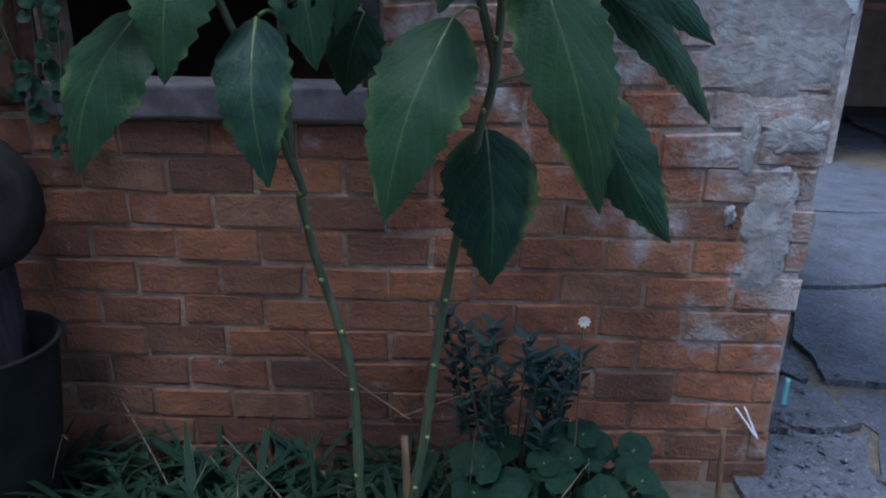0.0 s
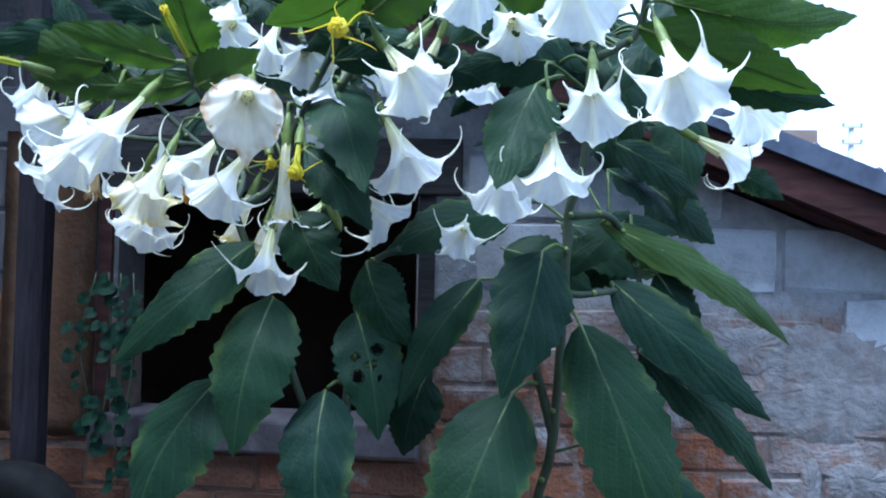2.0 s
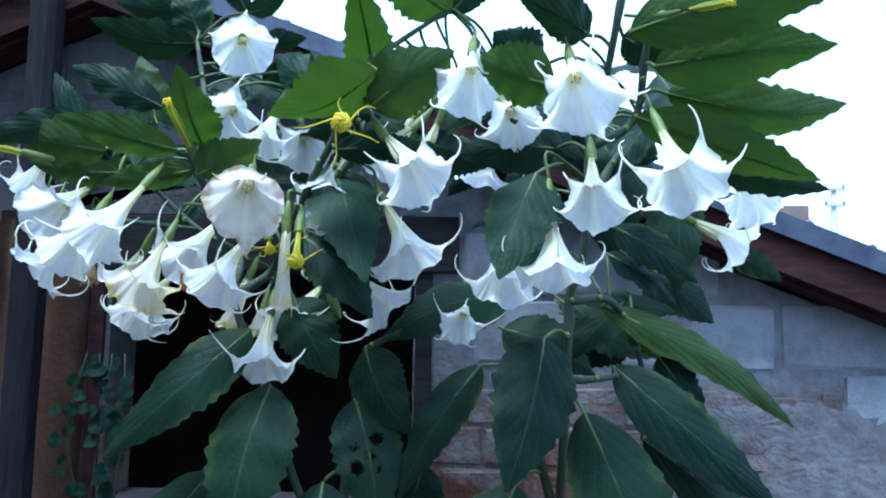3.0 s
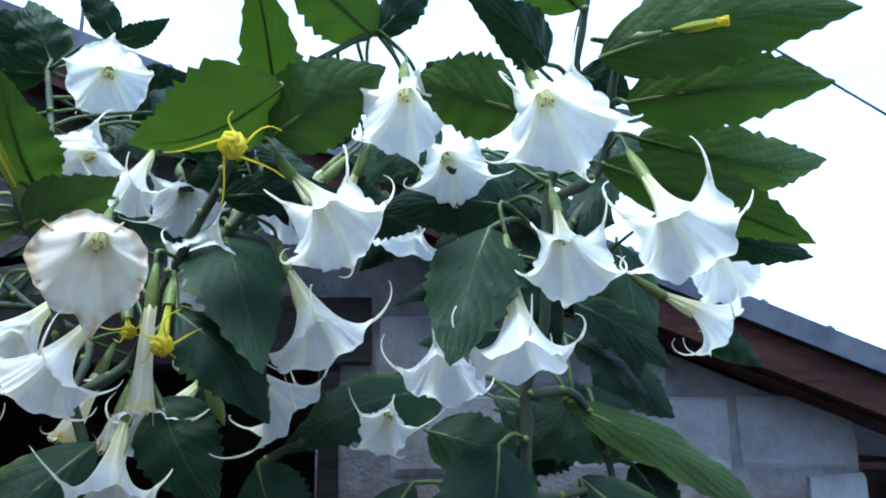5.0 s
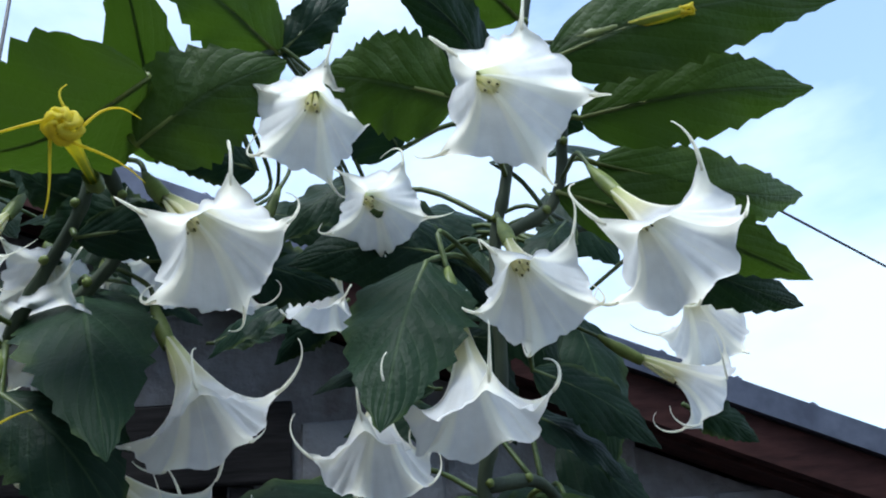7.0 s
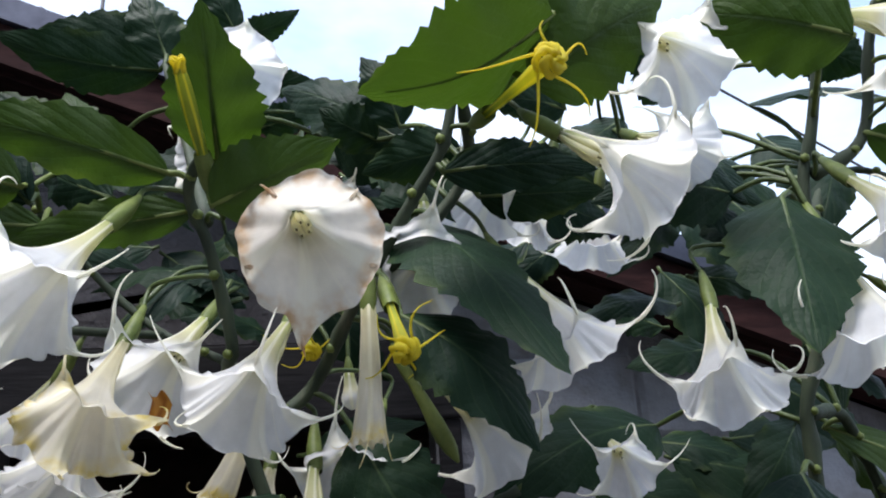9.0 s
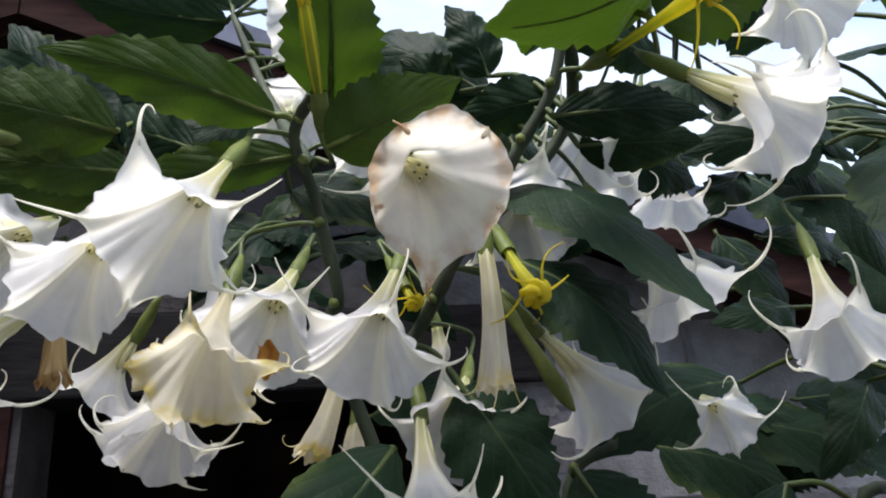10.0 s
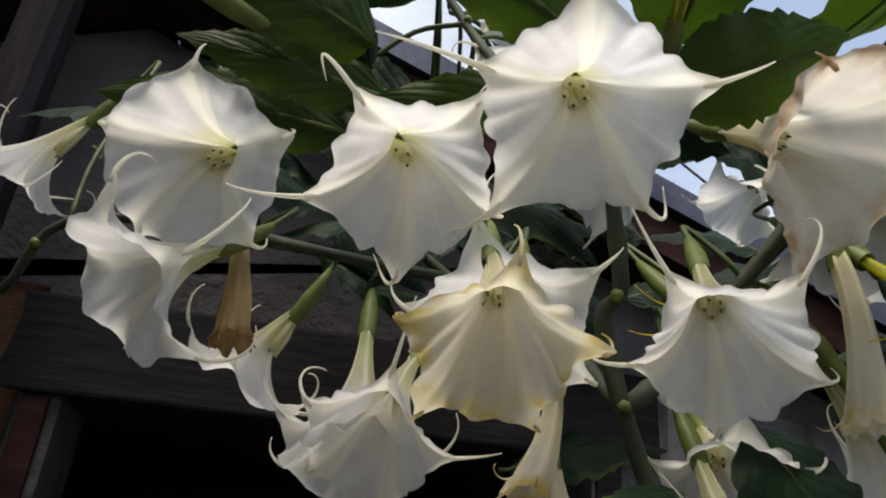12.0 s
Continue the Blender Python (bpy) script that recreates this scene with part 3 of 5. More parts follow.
for i in range(25):
    z = 3.25 * i / 24
    c = Vector((0.008 * noise.noise(Vector((0, 0, z * 1.3))), 0.004 * noise.noise(Vector((3, 0, z * 1.3))), z))
    for k in range(12):
        w = 2 * math.pi * k / 12
        d = Vector((math.cos(w), math.sin(w), 0))
        sq = 0.039 / max(abs(d.x), abs(d.y)) ** 0.62
        bm.verts.new(c + d * sq * (1 + 0.05 * noise.noise(Vector((d.x * 2, d.y * 2, z * 4)))))
bm.verts.ensure_lookup_table()
for i in range(24):
    for k in range(12):
        q = (k + 1) % 12
        bm.faces.new((bm.verts[i * 12 + k], bm.verts[i * 12 + q], bm.verts[i * 12 + 12 + q], bm.verts[i * 12 + 12 + k]))
bm.faces.new([bm.verts[24 * 12 + k] for k in range(12)])
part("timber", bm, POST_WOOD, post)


def make_tyre():
    t = thing("old_tyre", "worn black rubber tyre hanging against the post", "tyre", (-1.16, 1.8, 0.92))
    nu, nv = 48, 14
    R, r, w = 0.145, 0.05, 0.055
    verts, faces = [], []
    for i in range(nu):
        a = 2 * math.pi * i / nu
        for j in range(nv):
            b = 2 * math.pi * j / nv
            cx = math.copysign(abs(math.cos(b)) ** 0.7, math.cos(b))
            sx = math.copysign(abs(math.sin(b)) ** 0.7, math.sin(b))
            rad = R + r * cx + (0.003 if (i % 2 and cx > 0.7) else 0)
            verts.append((rad * math.cos(a), w * sx, rad * math.sin(a)))
    for i in range(nu):
        for j in range(nv):
            i2, j2 = (i + 1) % nu, (j + 1) % nv
            faces.append((i * nv + j, i * nv + j2, i2 * nv + j2, i2 * nv + j))
    child("tread", mesh_of("tread", verts, faces, RUBBER), t)
    verts = [Vector((0.098 * math.cos(2 * math.pi * i / 32), y, 0.098 * math.sin(2 * math.pi * i / 32))) for y in (-0.012, 0.012) for i in range(32)]
    faces = [(i, (i + 1) % 32, 32 + (i + 1) % 32, 32 + i) for i in range(32)] + [tuple(range(32)), tuple(range(63, 31, -1))]
    child("rim", mesh_of("rim", verts, faces, RUBBER, smooth=False), t)


make_tyre()


def make_bucket():
    b = thing("bucket", "dull grey-green metal bucket standing below the tyre", "bucket", (-1.16, 1.74, -0.03))
    prof = [(0.0, 0.0), (0.105, 0.0), (0.115, 0.012), (0.15, 0.20), (0.19, 0.56), (0.198, 0.575), (0.19, 0.58), (0.183, 0.57), (0.105, 0.02), (0.0, 0.02)]
    n = 40
    verts = [(r * math.cos(2 * math.pi * k / n), r * math.sin(2 * math.pi * k / n), z) for r, z in prof for k in range(n)]
    faces = [(i * n + k, i * n + (k + 1) % n, (i + 1) * n + (k + 1) % n, (i + 1) * n + k) for i in range(len(prof) - 1) for k in range(n)]
    child("body", mesh_of("body", verts, faces, BUCKET), b)
    ring = [Vector((0.196 * math.cos(2 * math.pi * q / 36), 0.196 * math.sin(2 * math.pi * q / 36), 0.575)) for q in range(37)]
    v, f, u = tube_data(ring, [0.006] * 37, 8)
    child("rim", mesh_of("rim", v, f, BUCKET), b)


make_bucket()

# ---- far things ----
shed = thing("far_shed", "dark open shed at the end of the passage", "shed", (0, 6.6, 0.0))


def shed_roof(x):
    return 2.02 + 0.13 * (x - 3.3)


def shed_wall(name, x0, x1, y0, y1, low, material, high=None):
    """A shed wall from x0 to x1 whose top follows the lean-to roof."""
    tops = (high or shed_roof(x0), high or shed_roof(x1))
    bm = bmesh.new()
    ring = [[bm.verts.new((x, y, z)) for x, z in ((x0, low), (x1, low), (x1, tops[1]), (x0, tops[0]))] for y in (y0, y1)]
    bm.faces.new(ring[0])
    bm.faces.new(ring[1][::-1])
    for i in range(4):
        bm.faces.new((ring[0][(i + 1) % 4], ring[0][i], ring[1][i], ring[1][(i + 1) % 4]))
    bmesh.ops.recalc_face_normals(bm, faces=bm.faces)
    part(name, bm, material, shed)


shed_wall("wall", 3.30, 3.42, 0.0, 0.15, -0.05, MORTAR)
shed_wall("wall", 5.20, 8.60, 0.0, 0.15, -0.05, MORTAR)
shed_wall("lintel", 3.42, 5.20, 0.0, 0.15, 1.90, RED_WOOD)
shed_wall("back_wall", 3.30, 8.60, 3.4, 3.5, -0.05, INTERIOR)
shed_wall("side_wall", 3.30, 3.40, 0.155, 3.395, -0.05, INTERIOR)
shed_wall("side_wall", 8.50, 8.60, 0.155, 3.395, -0.05, INTERIOR)
shed_wall("beam", 3.425, 5.195, 0.02, 0.08, 1.28, RED_WOOD, 1.34)
bm = bmesh.new()
for x, lift in ((3.1, 0.004), (8.8, 0.004), (8.8, 0.09), (3.1, 0.09)):
    for y in (-0.5, 3.7):
        bm.verts.new((x, y, shed_roof(x) + lift))
bm.verts.ensure_lookup_table()
v = bm.verts
for f in ((0, 2, 3, 1), (4, 6, 7, 5), (2, 4, 5, 3), (6, 0, 1, 7), (0, 6, 4, 2), (1, 3, 5, 7)):
    bm.faces.new([v[i] for i in f])
bmesh.ops.recalc_face_normals(bm, faces=bm.faces)
part("roof", bm, ROOF_METAL, shed)


def make_pole():
    p = thing("utility_pole", "distant grey concrete utility pole with two crossarms", "utility pole", (16.73, 37.0, 0.0))
    v, f, u = tube_data([Vector((0, 0, -0.12)), Vector((0, 0, 5)), Vector((0, 0, 9.05))], [0.20, 0.17, 0.13], 12)
    child("shaft", mesh_of("shaft", v, f, POLE), p)
    for z in (7.75, 8.55):
        part("crossarm", box_bm((-0.46, -0.2, z), (0.46, -0.1, z + 0.1)), POLE, p)
        for x in (-0.42, 0.42):
            v, f, u = tube_data([Vector((x, -0.15, z + 0.1)), Vector((x, -0.15, z + 0.24)), Vector((x, -0.15, z + 0.36))], [0.06, 0.08, 0.05], 8)
            child("insulator", mesh_of("insulator", v, f, POLE), p)


make_pole()


def way(az, el, dist):
    a, e = radians(az), radians(el)
    return Vector((math.sin(a) * math.cos(e), math.cos(a) * math.cos(e), math.sin(e))) * dist + Vector((-0.02, 0.45, 1.66))


def make_cable(name, a, b, sag, r, label):
    line = [a.lerp(b, t / 14) + Vector((0, 0, -sag * 4 * (t / 14) * (1 - t / 14))) for t in range(15)]
    v, f, u = tube_data(line, [r] * 15, 6)
    tagged(new(name, mesh_of(name, v, f, CABLE)), label, "cable")


def make_mast():
    p = thing("antenna_mast", "thin dark metal mast standing on the roof", "mast", (-1.62, 4.0, roof_z(-1.62)))
    v, f, u = tube_data([Vector((0, 0, -0.02)), Vector((-0.02, 0, 1.2)), Vector((-0.05, 0, 3.4))], [0.011, 0.010, 0.009], 8)
    child("tube", mesh_of("tube", v, f, CABLE), p)
    part("foot", box_bm((-0.06, -0.06, -0.01), (0.06, 0.06, 0.03)), ROOF_METAL, p)


make_cable("overhead_cable", way(10, 40.5, 7.5), way(10, 40.5, 7.5).lerp(way(52, 5.5, 13.0), 1.045), 0.03, 0.014, "thin black overhead cable across the sky")
make_mast()


# ---- the angel's trumpet shrub ----
shrub = thing("angels_trumpet_shrub", "tall angel's trumpet shrub with hanging white flowers and big leaves", "shrub", (0.05, 1.5, -0.03))
shrub.location = (0, 0, 0)
stem_points = []


def add_stem(points, r0, r1):
    line = smooth_line(points, 6)
    if points[0][2] < 0.6:
        foot = Vector((line[0].x + 0.02, line[0].y + 0.05, -0.06))
        line = [foot, foot.lerp(line[0], 0.5)] + line
    n = len(line)
    radii = [(r0 + (r1 - r0) * (i / (n - 1)) ** (0.55 if r0 > 0.01 else 1.0)) * (1.0 + 0.22 * (i % 7 == 3)) for i in range(n)]
    v, f, u = tube_data(line, radii, 10, wobble=0.05)
    for p, r in zip(line, radii):
        if p.z > 0.9:
            stem_points.append(p)
    ob = child("stem", mesh_of("stem", v, f, STEM, u), shrub)
    # pale scars of fallen leaves
    k = random.Random(n)
    for i in range(4, n - 2, 5):
        side = Vector((k.uniform(-1, 1), -1, k.uniform(-0.2, 0.4))).normalized()
        c = line[i] + side * radii[i] * 0.85
        sv, sf, su = tube_data([c, c + side * 0.004, c + side * 0.006], [0.006, 0.005, 0.002], 6)
        child("leaf_scar", mesh_of("leaf_scar", sv, sf, CALYX), ob)
    return line


def nearest_stem(p, reach):
    best = min(stem_points, key=lambda q: (q - p).length)
    return best if (best - p).length < reach else None


def add_leaf(base, tip, width, hint=(0.0, -1.0, 0.45), sag=0.12, fold=0.25, holes=0, lighter=0):
    base, tip = Vector(base), Vector(tip)
    k = random.Random(int(base.x * 1000) * 31 + int(tip.z * 1000))
    axis = tip - base
    length = axis.length
    axis.normalize()
    h = Vector(hint) + Vector((k.uniform(-0.25, 0.25), 0, k.uniform(-0.2, 0.2)))
    side = axis.cross(h).normalized()
    up = side.cross(axis).normalized()
    n, m = (92, 26) if holes else (46, 8)
    bites = ((30, 8.5, 0.011), (33, 17.5, 0.008), (41, 12, 0.009), (47, 18.5, 0.012), (51, 9.5, 0.005))
    width = width * 1.2
    verts, uvs, faces = [], [], []
    phase = k.uniform(0, 6)
    sway = k.uniform(-0.05, 0.05)
    saw = {-1: {}, 1: {}}
    for edge in (-1, 1):
        i = 2
        while i < n:
            gap = k.choice((3, 4, 4, 5, 6)) * (2 if holes else 1)
            amp = k.uniform(0.5, 1.25)
            for q in range(gap):
                saw[edge][i + q] = (0.14 * (1 - q / (gap - 1)) - 0.055) * amp
            i += gap
    for i in range(n + 1):
        t = i / n
        prof = (math.sin(math.pi * min(1, t ** 0.72)) ** 0.85) * (1 - 0.18 * t) if 0 < t < 1 else 0.0
        prof = max(prof, 0.012)
        teeth = 0.35 + 0.65 * math.sin(math.pi * t)
        centre = base + axis * (length * t) + up * (sag * length * math.sin(math.pi * t)) + side * (sway * length * math.sin(math.pi * t))
        for j in range(m + 1):
            s = 2 * j / m - 1
            half = 0.5 * width * prof * (1 + teeth * saw[1 if s > 0 else -1].get(i, 0.0) if j in (0, m) else 1.0)
            lift = -fold * half * abs(s) ** 1.2 + 0.035 * width * math.sin(9 * t + phase + 1.5 * s) * abs(s) ** 2 * prof
            cup = 0.004 * math.sin(math.pi * 7.5 * t - 2.2 * abs(s) + phase) * abs(s) * prof
            back = axis * (0.3 * saw[1 if s > 0 else -1].get(i, 0.0) * (abs(s) == 1))
            verts.append(centre + side * (half * s) + up * (lift + cup) + back * length * 0.4)
            uvs.append((0.5 + 0.5 * s, t))
    for i in range(n):
        for j in range(m):
            if holes and min(math.hypot((i - a) / n * length, (j - b) / m * width * 0.9) / r for a, b, r in bites) < 1.0 + 0.25 * math.sin(2.3 * i + 3.1 * j):
                continue
            a = i * (m + 1) + j
            faces.append((a, a + 1, a + m + 2, a + m + 1))
    # midrib below and the stalk to the stem
    rib = [base + axis * (length * t / 8) + up * (sag * length * math.sin(math.pi * t / 8) - 0.0025) + side * (sway * length * math.sin(math.pi * t / 8)) for t in range(8)]
    stem = nearest_stem(base, 0.24)
    if stem is not None:
        mid_p = (stem + base) / 2 + Vector((0, 0, 0.15 * (stem - base).length))
        stalk = smooth_line([stem, mid_p, base], 4)[:-1]
    else:
        stalk = [base - axis * 0.012]
    rib = stalk + rib
    radii = [0.0034 if i < len(stalk) else 0.0034 - 0.0003 * (i - len(stalk)) for i in range(len(rib))]
    ob = child("leaf", mesh_of("leaf", verts, faces, LEAF_LIGHT if lighter else LEAF, uvs), shrub, "fresh light green leaf with backlight put into its colour" if lighter else "")
    v, f, u = tube_data(rib, radii, 6)
    child("leaf_stalk", mesh_of("leaf_stalk", v, f, CALYX if lighter else YOUNG, u), ob)
    return ob


PROFILE = [(0.0, 0.12), (0.12, 0.132), (0.24, 0.156), (0.34, 0.19), (0.43, 0.24), (0.51, 0.30), (0.58, 0.375), (0.645, 0.46), (0.705, 0.55), (0.76, 0.64), (0.815, 0.73), (0.87, 0.81), (0.910, 0.88), (0.940, 0.935), (0.955, 0.975), (0.957, 1.0)]
NARROW = [(0.0, 0.34), (0.12, 0.36), (0.25, 0.38), (0.4, 0.42), (0.55, 0.47), (0.7, 0.54), (0.82, 0.62), (0.91, 0.68), (0.96, 0.74), (1.0, 0.80)]
FLOWER_LABEL = {
    "open": "open white trumpet flower with five curled tips", "round": "creamy round-mouthed trumpet flower with short tips",
    "aged": "ivory round-mouthed trumpet flower with browning rim",
    "wilt": "wilting cream trumpet flower with yellowed crumpled rim", "tube": "narrow half-closed cream trumpet flower",
    "bud": "small closed white flower bud", "greenbud": "long pale green closed bud", "yellow": "yellow twisted bud with thread-like tips",
    "tipped": "long pale green bud with a small twisted yellow end",
    "brown": "withered brown trumpet flower",
}


def corolla(B, M, R, twist, seed, tip_len, star, ruffle, flare, material, crumple=0.0, rows=PROFILE, tips=None):
    """A trumpet: a tube from B that flares to a five-horned mouth round M, with thin curling tails.
    tips: for some of the five horns their reach and set-back in mouth radii, and their shift along the rim."""
    k = random.Random(seed)
    ax = M - B
    L = ax.length
    ax.normalize()
    ref = Vector((0, 0, 1)) if abs(ax.z) < 0.92 else Vector((0, -1, 0))
    e1 = (ref - ax * ref.dot(ax)).normalized()
    e2 = ax.cross(e1)
    bend = (e1 * k.uniform(0.2, 0.9) + e2 * k.uniform(-0.5, 0.5)) * 0.012
    per = 36
    rip = 1.0 if star > 0.2 else 0.4
    pillow = -0.015 if star > 0.2 else 0.11
    n = 5 * per
    verts, uvs, faces = [], [], []
    th0 = radians(twist - 90)
    horn = [(1 + 1.55 * star * k.uniform(0.8, 1.2), (0.4 + k.uniform(-0.12, 0.2)) * star / 0.3, 0.0) for _ in range(5)]
    for t, row in (tips or {}).items():
        horn[t] = row
    ph = [k.uniform(0, 6.28) for _ in range(4)]
    sector = math.pi / 5
    for i, (z, r) in enumerate(rows):
        edge = max(0.0, (r - 0.30) / 0.70)
        for j in range(n):
            # the columns crowd towards the five points
            q = 2 * (j % per) / per - 1
            dw = sector * math.copysign(abs(q) ** 1.6, q)
            lobe_i = j // per
            w = lobe_i * 2 * sector + dw
            reach, setback, shift = horn[lobe_i]
            dw = abs(dw)
            body = math.exp(-((dw / 0.30) ** 2))
            cusp = math.exp((0.035 - math.hypot(dw, 0.035)) / 0.13)
            rib = math.exp(-((dw / 0.10) ** 2))
            th = w + th0 + shift * edge * edge * body
            fold = 0.5 + 0.5 * math.cos(5 * w)
            scallop = 7.5 * w + 0.7 * math.sin(3 * w + ph[1]) + 0.5 * math.sin(7 * w + ph[3])
            rad = R * r * (1 + edge ** 1.5 * 0.12 * (1 - fold) ** 0.8) + R * 1.22 * (reach - 1) * (0.08 * edge ** 2 * body + 0.92 * edge ** 4 * cusp)
            rad *= 1 + 0.07 * (1 - edge) * math.cos(5 * w) * min(1, 3 * r)
            rad += R * 0.02 * rib * min(1, 2.5 * r) * (1 - edge)
            rad += edge ** 3 * R * (1 - cusp) * rip * (0.10 * (abs(math.sin(scallop)) - 0.6) + 0.030 * math.sin(9 * w + ph[2]) + 0.012 * math.sin(31 * w + ph[3]))
            zz = L * z + R * 0.055 * math.exp(-((dw / 0.17) ** 2)) * 4 * edge * (1 - edge)
            zz += R * pillow * (1 - fold) * 4 * edge * (1 - edge)
            zz -= R * edge ** 6 * (1 - cusp) * (0.05 + 0.03 * abs(math.sin(scallop)))
            zz += R * edge ** 1.3 * rip * (0.06 * (1 - fold) - 0.01)
            zz += edge ** 2 * ruffle * R * (1 - cusp) * (0.8 * math.sin(10 * w + ph[0]) + 0.9 * math.sin(6 * w + ph[1]) + 0.5 * math.sin(17 * w + ph[2]))
            zz -= R * setback * (0.40 * edge ** 2.2 * body + 0.60 * edge ** 5 * cusp) + R * edge ** 2.4 * flare
            if crumple:
                q = noise.noise(Vector((math.cos(th) * 2.2, math.sin(th) * 2.2, z * 4 + seed)))
                rad *= 1 + crumple * q * (0.25 + edge)
                zz += crumple * 0.5 * R * edge * noise.noise(Vector((math.cos(th) * 3, math.sin(th) * 3, seed)))
            p = B + ax * zz + bend * (4 * z * (1 - z)) + (e1 * math.cos(th) + e2 * math.sin(th)) * rad
            verts.append(p)
            uvs.append((w / (2 * math.pi), z))
    m = len(rows)
    for i in range(m - 1):
        for j in range(n):
            q = (j + 1) % n
            faces.append((i * n + j, i * n + q, (i + 1) * n + q, (i + 1) * n + j))
    faces.append(tuple(range(n))[::-1])
    # tails: thin threads that run on from each point and curl back
    for t in range(5 if tip_len else 0):
        th = th0 + 2 * sector * t + horn[t][2]
        out = e1 * math.cos(th) + e2 * math.sin(th)
        tan = -e1 * math.sin(th) + e2 * math.cos(th)
        j = t * per + per // 2
        p = verts[(m - 1) * n + j].copy()
        run = verts[(m - 1) * n + j] - verts[(m - 2) * n + j]
        a = math.atan2(-run.dot(ax), run.dot(out))
        curl = radians(k.choice((2, 5, 8, 12, 17)))
        ln = tip_len * k.uniform(0.7, 1.25)
        drift = k.uniform(-0.45, 0.45)
        steps = 14
        d = out * math.cos(a) - ax * math.sin(a)
        p = p - d * 0.011
        line = []
        for s in range(steps + 1):
            f = s / steps
            line.append(p.copy())
            d = out * math.cos(a) - ax * math.sin(a)
            a += curl * (0.4 + 1.5 * f * f)
            p = p + d * (ln / steps) + tan * (ln / steps * drift * (f + 0.2))
        thick = R / 0.055
        tv, tf, tu = tube_data(line, [(0.0021 * (1 - s / steps) ** 1.1 * min(1.0, 0.35 + 4.0 * s / steps) + 0.0005) * thick for s in range(steps + 1)], 6)
        start = len(verts)
        verts.extend(tv)
        uvs.extend([(t / 5 + 0.01 * (a - 0.5), 0.97) for a, b in tu])
        faces.extend([tuple(start + q for q in f) for f in tf])
    return mesh_of("flower", verts, faces, material, uvs), ax, e1, e2


def add_flower(kind, base, mouth, R, twist=90, label="", tip=1.0, tips=None):
    B, M = Vector(base), Vector(mouth)
    seed = int(abs(base[0]) * 997 + abs(mouth[2]) * 631) + int(R * 1000)
    ax = (M - B).normalized()
    if kind == "open":
        me, ax, e1, e2 = corolla(B, M, R, twist, seed, 0.055 * tip, 0.30, 0.035, 0.0, PETAL, tips=tips)
    elif kind == "round":
        me, ax, e1, e2 = corolla(B, M, R, twist, seed, 0.028 * tip, 0.15, 0.075, 0.0, PETAL)
    elif kind == "aged":
        me, ax, e1, e2 = corolla(B, M, R, twist, seed, 0.016, 0.08, 0.05, 0.0, PETAL_AGED, 0.05, tips=tips)
    elif kind == "wilt":
        me, ax, e1, e2 = corolla(B, M, R, twist, seed, 0.030 * tip, 0.28, 0.09, -0.02, PETAL_OLD, 0.17, tips=tips)
    elif kind == "tube":
        me, ax, e1, e2 = corolla(B, M, R * 1.7, twist, seed, 0.03, 0.12, 0.2, -0.2, PETAL_OLD, 0.22, NARROW)
    elif kind == "brown":
        me, ax, e1, e2 = corolla(B, M, R * 1.4, twist, seed, 0.0, 0.2, 0.3, -0.2, PETAL_BROWN, 0.35, NARROW)
    elif kind == "tipped":
        # a slim bud that swells a little, its yellow petal end just breaking out
        e1 = ax.orthogonal().normalized()
        e2 = ax.cross(e1)
        v, f, u = [], [], []
        tube_data([B + (M - B) * (i / 8) for i in range(9)], [R * q for q in (0.50, 0.62, 0.72, 0.80, 0.86, 0.88, 0.84, 0.74, 0.60)], 12, v, f, u, wobble=0.06)
        green = len(v)
        for t in range(4):
            a0 = 1.57 * t
            pts = [M - ax * 0.004 + (e1 * math.cos(a0 + 2.4 * q) + e2 * math.sin(a0 + 2.4 * q)) * (R * (0.45 + 0.35 * q)) + ax * (0.013 * math.sin(2.2 * q)) for q in (0, 0.25, 0.5, 0.75, 1.0)]
            pl = smooth_line(pts, 3)
            tube_data(pl, [R * (0.36 - 0.26 * i / len(pl)) for i in range(len(pl))], 6, v, f, u, wobble=0.2)
        me = mesh_of("flower", v, f, PETAL_YELLOW, [(a, 0.02 + 0.10 * b if i < green else 0.8) for i, (a, b) in enumerate(u)])
    elif kind in ("bud", "greenbud"):
        n = 8
        line = [B + (M - B) * (i / n) for i in range(n + 1)]
        rad = [R * v for v in (0.55, 0.6, 0.65, 0.72, 0.82, 0.95, 1.0, 0.75, 0.15)]
        v, f, u = tube_data(line, rad, 14, wobble=0.08)
        me = mesh_of("flower", v, f, PETAL if kind == "bud" else CALYX, u)
        e1 = ax.orthogonal().normalized()
        e2 = ax.cross(e1)
    else:
        # a yellow bud: a knot of twisted lobes with five loose threads
        e1 = ax.orthogonal().normalized()
        e2 = ax.cross(e1)
        v, f, u = [], [], []
        k = random.Random(seed)
        size = 0.66 if (M - B).length > 0.05 else 0.5
        neck = [B + (M - B) * (i / 6) for i in range(7)]
        tube_data(neck, [0.006 * size, 0.0065 * size, 0.007 * size, 0.0075 * size, 0.009 * size, 0.011 * size, 0.007 * size], 10, v, f, u)
        for t in range(5):
            a0 = 2 * math.pi * t / 5 + 0.4
            pts = []
            for q in (0, 0.15, 0.3, 0.45, 0.6, 0.75, 0.9, 1.0):
                a = a0 + 2.1 * q
                rr = 0.018 * size * math.sin(math.pi * 0.5 * min(1, 0.12 + q * 1.05))
                pts.append(M + ax * (0.010 * math.cos(2.2 * q) * size) + (e1 * math.cos(a) + e2 * math.sin(a)) * rr)
            pl = smooth_line(pts, 2)
